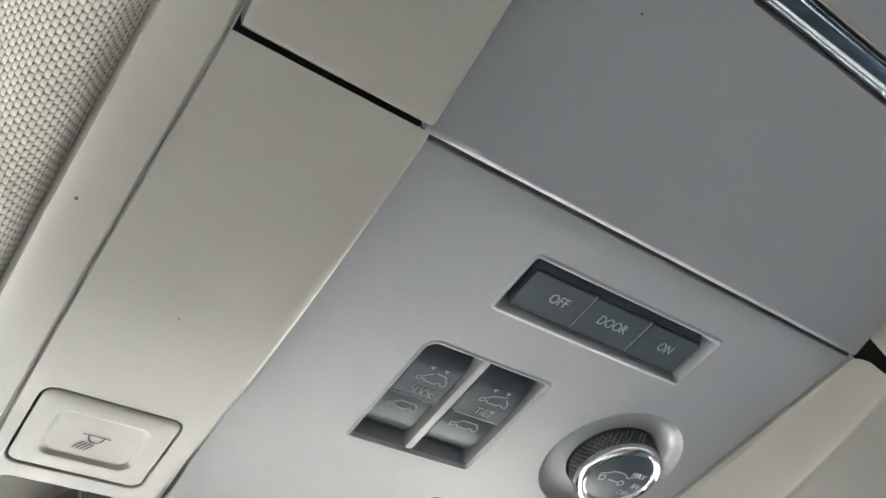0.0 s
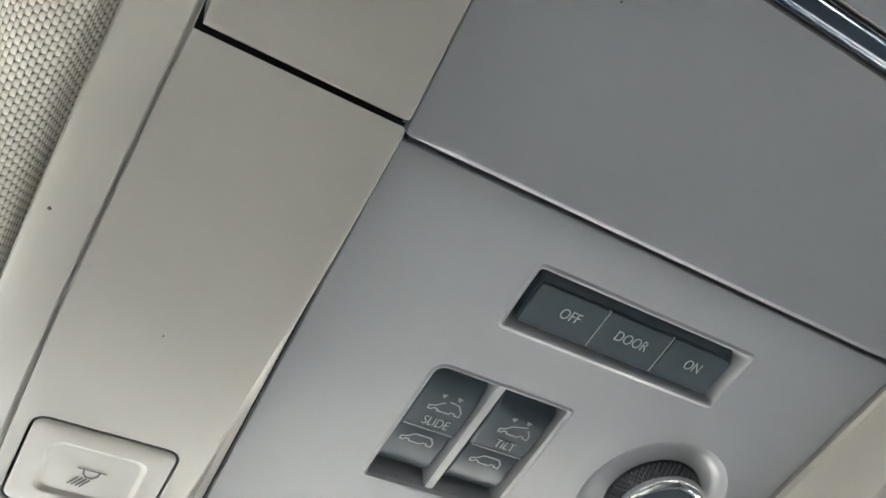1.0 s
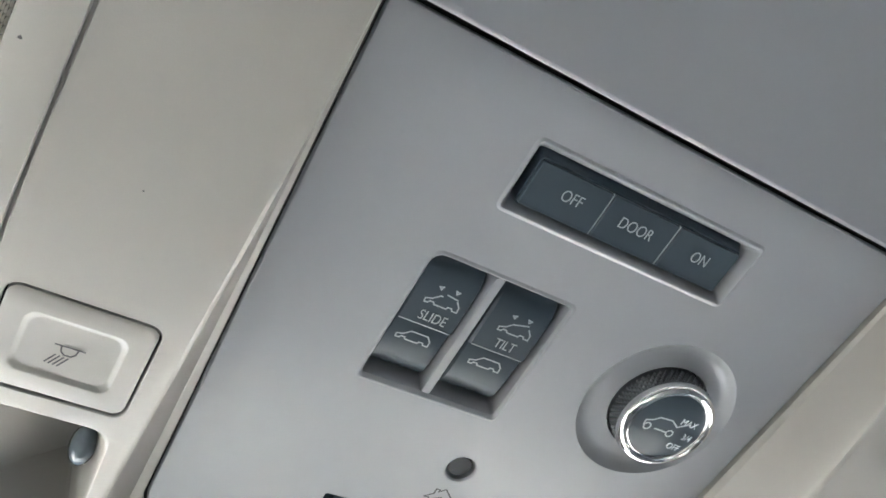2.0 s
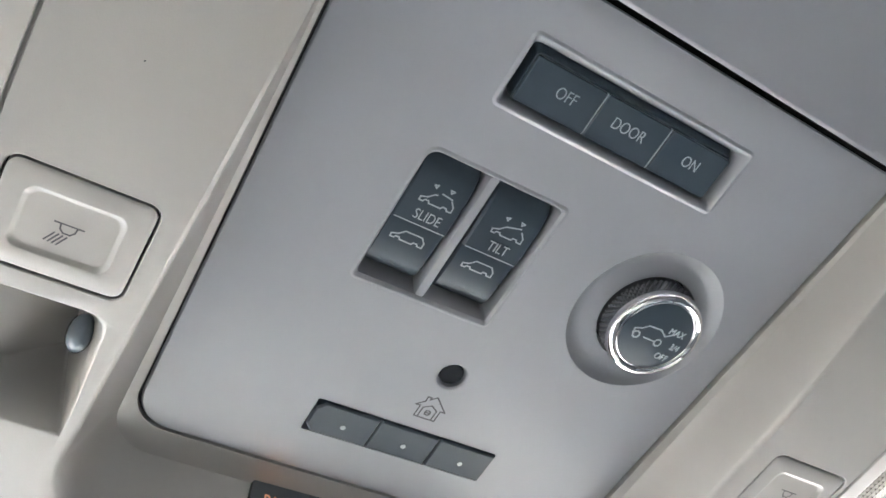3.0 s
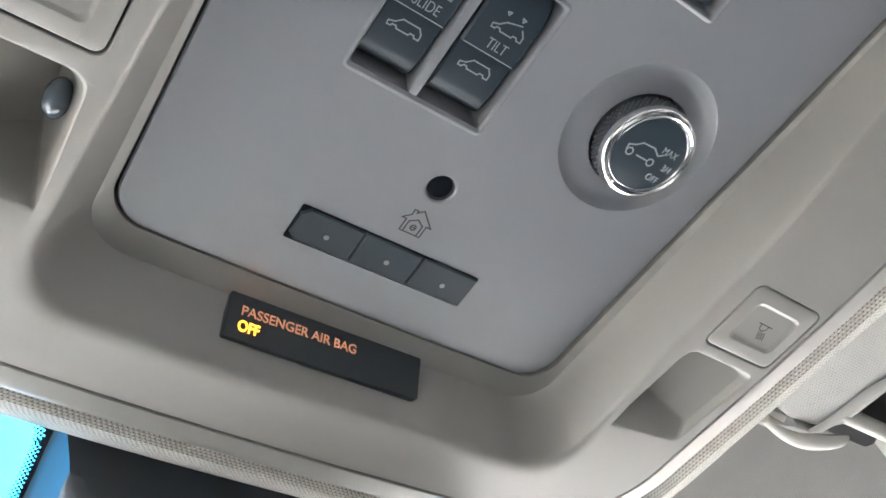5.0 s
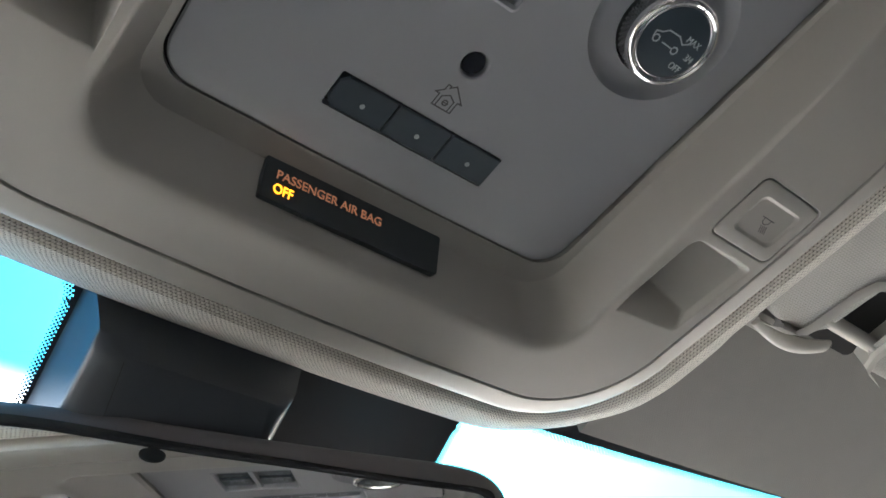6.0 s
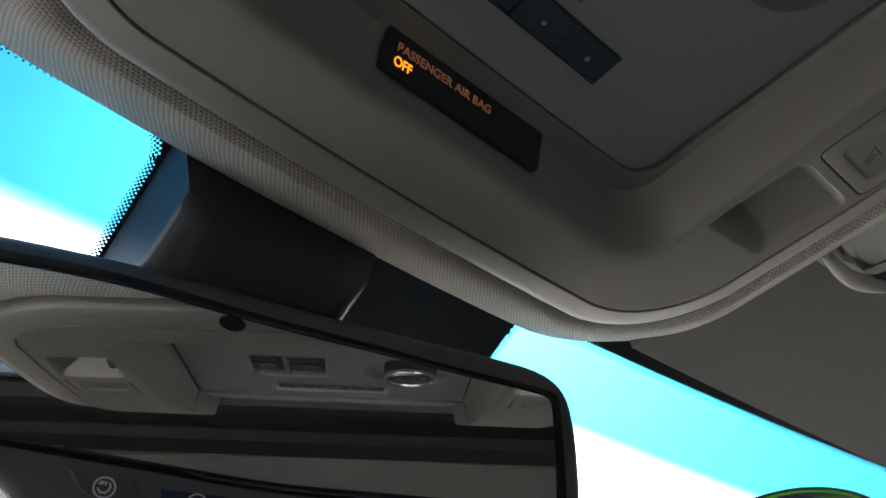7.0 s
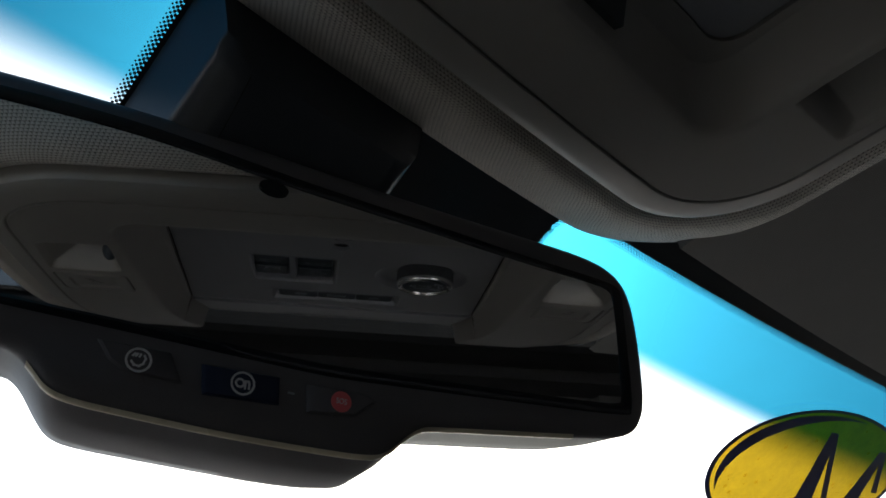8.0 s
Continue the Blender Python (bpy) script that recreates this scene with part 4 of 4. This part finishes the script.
def mirror_outline(e, z, drop=0.0):
    """The mirror's border: bowed top, rounded ends, and the chin that holds the buttons; drop shifts the chin down behind its seam."""
    pts = []
    for x, y in CASE_TOP + CHIN + CASE_LEFT:
        low = drop if (x, y) in CHIN[3:-2] else 0.0
        pts.append(Vector((-0.018 + (x + 0.018) * (1 - e / 0.147) + (0.4 if x < 0 else -0.7) * low, y * (1 - e / 0.05) - low, z)))
    return smoothed(pts)


bm = solid([mirror_outline(0.030, -0.044, 0.003), mirror_outline(0.014, -0.041, 0.0045), mirror_outline(0.006, -0.033, 0.0073), mirror_outline(0.0025, -0.018, 0.0073), mirror_outline(0.0008, -0.006, 0.004),
            mirror_outline(0.0003, -0.0022, 0.0006), mirror_outline(0.0, -0.0012), mirror_outline(0.0008, 0.0006), mirror_outline(0.0030, 0.0022), mirror_outline(0.0055, 0.0028)])
part("case", bm, SOFTBLACK, mirror, "black plastic case with a chin", angle=40)


def glass_outline(e, z):
    top = [(-0.1465, 0.0377), (-0.1223, 0.0401), (-0.0836, 0.0397), (-0.0648, 0.0393), (-0.0471, 0.0383), (-0.0294, 0.0362), (-0.0106, 0.0333), (0.0081, 0.0307), (0.0283, 0.0284), (0.0497, 0.0261), (0.0720, 0.0232), (0.0953, 0.0208), (0.1149, 0.0190), (0.1224, 0.0177), (0.1239, 0.0147), (0.1234, 0.0050), (0.1207, -0.0251), (0.1178, -0.0272)]
    low = [(0.0742, -0.0270), (0.0346, -0.0267), (0.0137, -0.0265), (-0.0051, -0.0249), (-0.0282, -0.0227), (-0.0596, -0.0199), (-0.1017, -0.0162), (-0.1438, -0.0120), (-0.1543, -0.0036), (-0.1551, 0.0171), (-0.1529, 0.0326)]
    return smoothed([Vector((-0.018 + (x + 0.018) * (1 - e / 0.13), y * (1 - e / 0.031), z)) for x, y in top + low])


bm = bmesh.new()
loft(bm, [glass_outline(-0.0040, 0.0026), glass_outline(-0.0034, 0.0036), glass_outline(-0.0014, 0.0040), glass_outline(0.0, 0.0036), glass_outline(0.0004, 0.0028)], closed=True)
part("rim", bm, PIANO, mirror, "glossy black rim round the glass")
bm = bmesh.new()
cap(bm, [bm.verts.new(p) for p in glass_outline(0.0, 0.0032)])
part("mirror_glass", bm, MIRROR, mirror, "reflecting mirror glass", smooth=False)
bm = solid([[Vector((-0.0054 + 0.0047 * math.cos(a), 0.0296 + 0.0027 * math.sin(a) - 0.0004 * math.cos(a), z)) for a in [2 * math.pi * i / 24 for i in range(24)]] for z in (0.0026, 0.0038)])
part("light_sensor", bm, PIANO, mirror, "small dark oval light sensor")


def plate(pts, z0, z1, e=0.0006):
    """A push button with softened corners and edge."""
    lp = smoothed([Vector((x, y, 0)) for x, y in pts for _ in (0, 1)], 1)
    c = sum(lp, Vector()) / len(lp)
    return solid([[p + Vector((0, 0, z0)) for p in lp], [p + Vector((0, 0, z1 - e)) for p in lp], [p + (c - p) * e / 0.006 + Vector((0, 0, z1)) for p in lp]])


def circle_lines(cx, cy, r, n=24, a0=0.0, a1=360.0):
    return [(cx + r * math.cos(radians(a0 + (a1 - a0) * i / n)), cy + r * math.sin(radians(a0 + (a1 - a0) * i / n))) for i in range(n)]


KEY_Z = 0.0040


def key_face(x, y):
    return pose(x, y, KEY_Z, 0, 0, LEAN)


key = part("call_button", plate([(-0.0500, -0.0273), (-0.0315, -0.0286), (-0.0281, -0.0367), (-0.0434, -0.0347), (-0.0468, -0.0323)], 0.0, KEY_Z), SOFTBLACK, mirror, "black button with a handset symbol")
strokes([circle_lines(0, 0, 0.0031), [(-0.0017, -0.0006), (-0.0009, -0.0015), (0.0004, -0.0016), (0.0013, -0.0008)], [(0.0013, -0.0008), (0.0017, 0.0006), (0.0013, 0.0014)], [(-0.0016, 0.0010), (-0.0012, 0.0016)], [(-0.0008, 0.0010), (-0.0005, 0.0016)], [(0.0001, 0.0010), (0.0003, 0.0016)]], 0.00060, key_face(-0.0395, -0.0320), WHITEINK, key, closed=(0,))
key = part("service_button", plate([(-0.0231, -0.0307), (-0.0015, -0.0319), (-0.0015, -0.0398), (-0.0225, -0.0390)], 0.0, KEY_Z), BLUEKEY, mirror, "dark blue button with a round symbol")
strokes([circle_lines(0, 0, 0.0031, a0=20, a1=390), circle_lines(-0.0008, 0.0, 0.0011, 14), [(0.0007, -0.0013), (0.0007, 0.0007)], [(0.0007, 0.0007), (0.0016, 0.0008), (0.0018, 0.0000), (0.0018, -0.0012)]], 0.00060, key_face(-0.0119, -0.0351), WHITEINK, key, closed=(1,))
key = part("emergency_button", plate([(0.0064, -0.0330), (0.0239, -0.0339), (0.0276, -0.0360), (0.0209, -0.0407), (0.0067, -0.0409)], 0.0, KEY_Z), SOFTBLACK, mirror, "black button with a red round symbol")
disc = solid([[Vector((x, y, z)) for x, y in circle_lines(0.0166, -0.0372, 0.0031)] for z in (KEY_Z - 0.0006, KEY_Z + 0.0002)])
part("red_disc", disc, REDKEY, key, "red disc")
letters("SOS", 0.0024, 0, 0, 0, WHITEINK, key, turn=pose(0.0166, -0.0372, KEY_Z + 0.0003, 0, 0, LEAN), squeeze=0.8)
strokes([[(-0.0007, 0), (0.0007, 0)]], 0.0006, pose(0.0021, -0.0359, 0.0029, 0, 0, LEAN), INK, mirror, name="status_light")
# thin strip along the chin's lower edge, its caught light painted in pale tan
lowpts = [p for p in mirror_outline(0.0, 0.0) if p.y < -0.0345 and -0.10 < p.x < 0.10]
bm = bmesh.new()
loft(bm, [[p + Vector((0, dy, dz)) for p in lowpts] for dy, dz in ((0.0006, 0.0008), (-0.0002, 0.0004), (-0.0006, -0.0003), (-0.0005, -0.0011), (0.0004, -0.0018))])
part("chin_trim", bm, LITEDGE, mirror, "edge strip under the chin, coloured pale for the light it catches")
# stalk to the windshield
bm = solid([[Vector((-0.016 + 0.011 * math.cos(a), 0.008 + 0.011 * math.sin(a), z)) for a in [2 * math.pi * i / 20 for i in range(20)]] for z in (-0.070, -0.036)])
part("stalk", bm, SOFTBLACK, mirror)

# ---- sun visor and its clip ----
visor = thing("sun_visor", "pale knit-covered sun visor folded up against the headliner", "visor")
ZV = 1.1905


def visor_loop(e, z):
    """Border of the folded visor, with a notch in its front edge for the rod."""
    q = [(0.1850, 0.1240), (0.1880, 0.1275), (0.1960, 0.1290), (0.2080, 0.1285), (0.2125, 0.1262), (0.2150, 0.1200), (0.2170, 0.1000), (0.2200, 0.0920), (0.2270, 0.0885), (0.2480, 0.0880), (0.2560, 0.0910), (0.2590, 0.1000),
         (0.2600, 0.1190), (0.2640, 0.1265), (0.2760, 0.1290), (0.4200, 0.1270), (0.5600, 0.1180), (0.5750, 0.1050), (0.5750, -0.0500), (0.5600, -0.0650), (0.2100, -0.0650), (0.1900, -0.0600), (0.1850, -0.0450), (0.1845, 0.0400)]
    n = len(q)
    out = []
    for i, (x, y) in enumerate(q):
        a, b = Vector(q[i - 1]), Vector(q[(i + 1) % n])
        d = (b - a).normalized()
        out.append(Vector((x - d.y * e, y - d.x * e, z)))
    return out


bm = bmesh.new()
lp = [visor_loop(e, z) for e, z in ((0.0, ZV + 0.012), (0.0, ZV + 0.007), (0.0010, ZV + 0.003), (0.0030, ZV + 0.0008), (0.0060, ZV))]
rows = loft(bm, lp, closed=True)
cap(bm, rows[-1])
cap(bm, rows[0])
uvl = bm.loops.layers.uv.verify()
for f in bm.faces:
    for lo in f.loops:
        lo[uvl].uv = (lo.vert.co.x, lo.vert.co.y + lo.vert.co.z)
part("body", bm, VISORCLOTH, visor, "pale knit cloth body", angle=60)
bm = bmesh.new()
notch = [p for p in visor_loop(0.0, 0.0)][2:15]
def off_notch(e, z):
    c = Vector((0.2370, 0.112, 0))
    return [Vector((p.x + (c.x - p.x) * e / 0.022, p.y + (c.y - p.y) * e / 0.035, z)) for p in notch]
loft(bm, [off_notch(-0.006, ZV - 0.0008), off_notch(-0.004, ZV - 0.0018), off_notch(0.000, ZV - 0.0018), off_notch(0.0015, ZV - 0.0004), off_notch(0.0018, ZV + 0.011)])
part("notch_frame", bm, PALEPLASTIC, visor, "smooth plastic frame round the notch")
bm = solid([[Vector((x, 0.1165 + 0.0038 * math.cos(a), ZV + 0.0035 + 0.0038 * math.sin(a))) for a in [2 * math.pi * i / 16 for i in range(16)]] for x in (0.2120, 0.2615)])
part("rod", bm, PALEPLASTIC, visor, "pale plastic rod")

bm = solid([rrect(0.2130, 0.2620, 0.0880, 0.1300, 0.004, z) for z in (ZV + 0.0085, ZV + 0.0105)])
part("notch_back", bm, GAP, visor, "dark bottom of the notch")

clip = thing("visor_clip", "pale plastic hook clip holding the sun visor rod", "clip")
bm = bmesh.new()
secs = []
for i in range(15):
    k = i / 14
    x = 0.1945 + 0.038 * k
    y = 0.1368 - 0.0090 * k + 0.0030 * math.sin(math.pi * k)
    z = 1.1995 - 0.0080 * math.sin(math.pi * min(1.0, k * 0.62)) ** 0.8
    w = 0.0014 + 0.0032 * math.sin(math.pi * (0.10 + 0.62 * k))
    h = 0.0014 + 0.0016 * math.sin(math.pi * (0.1 + 0.7 * k))
    secs.append([Vector((x, y + w * math.cos(a), z + h * math.sin(a))) for a in [2 * math.pi * j / 14 for j in range(14)]])
rows = loft(bm, secs, closed=True)
cap(bm, rows[0])
cap(bm, rows[-1])
part("hook", bm, PALEPLASTIC, clip, "smooth curved hook")
bm = solid([rrect(0.1930, 0.2060, 0.1320, 0.1410, 0.003, 1.2000), rrect(0.1922, 0.2068, 0.1312, 0.1418, 0.003, 1.2015), rrect(0.1922, 0.2068, 0.1312, 0.1418, 0.003, 1.206)])
part("base", bm, PALEPLASTIC, clip)

# ---- sunroof beside and behind the console ----
sunroof = thing("sunroof", "closed clear glass sunroof with a black frame and shade box", "sunroof", kind="structure")
bm = bmesh.new()
loft(bm, [rrect(-0.415, 0.415, -0.300, 0.022, 0.05, 1.260), rrect(-0.400, 0.400, -0.292, 0.008, 0.045, 1.258), rrect(-0.392, 0.392, -0.288, 0.002, 0.042, 1.258), rrect(-0.392, 0.392, -0.288, 0.002, 0.042, 1.262)], closed=True)
part("frame", bm, RUBBER, sunroof, "black rubber frame")
bm = solid([rrect(-0.395, 0.395, -0.292, 0.005, 0.04, 1.2625), rrect(-0.395, 0.395, -0.292, 0.005, 0.04, 1.2665)])
part("pane", bm, DARKGLASS, sunroof, "clear tinted glass")
bm = bmesh.new()                                         # the ribbed black shade box behind the glass
prof = [(-0.284, 1.262), (-0.282, 1.254), (-0.274, 1.252), (-0.273, 1.246), (-0.278, 1.240), (-0.284, 1.238), (-0.352, 1.238), (-0.354, 1.226), (-0.392, 1.223), (-0.420, 1.2215)]
loft(bm, [[Vector((x, y, z)) for x in (-0.41, -0.2, 0.0, 0.2, 0.41)] for y, z in prof])
part("shade_box", bm, RUBBER, sunroof, "ribbed black shade box", angle=20)

# a few specks of dirt on the plastic
for x, y, z, r in ((-0.1529, 0.0212, ZR + 0.0004, 0.00038), (-0.1215, 0.0420, ZR - 0.0001, 0.00018), (-0.0578, -0.0658, ZP - 0.0006 + 0.20 * 0.0391, 0.00030)):
    bm = solid([[Vector((x + q * math.cos(a) * (1 + 0.5 * math.sin(3 * a)), y + q * math.sin(a), z - dz)) for a in [2 * math.pi * i / 10 for i in range(10)]] for q, dz in ((r, -0.0002), (r, 0.00005), (r * 0.6, 0.0001))])
    part("dirt_speck", bm, DARKINK, console)
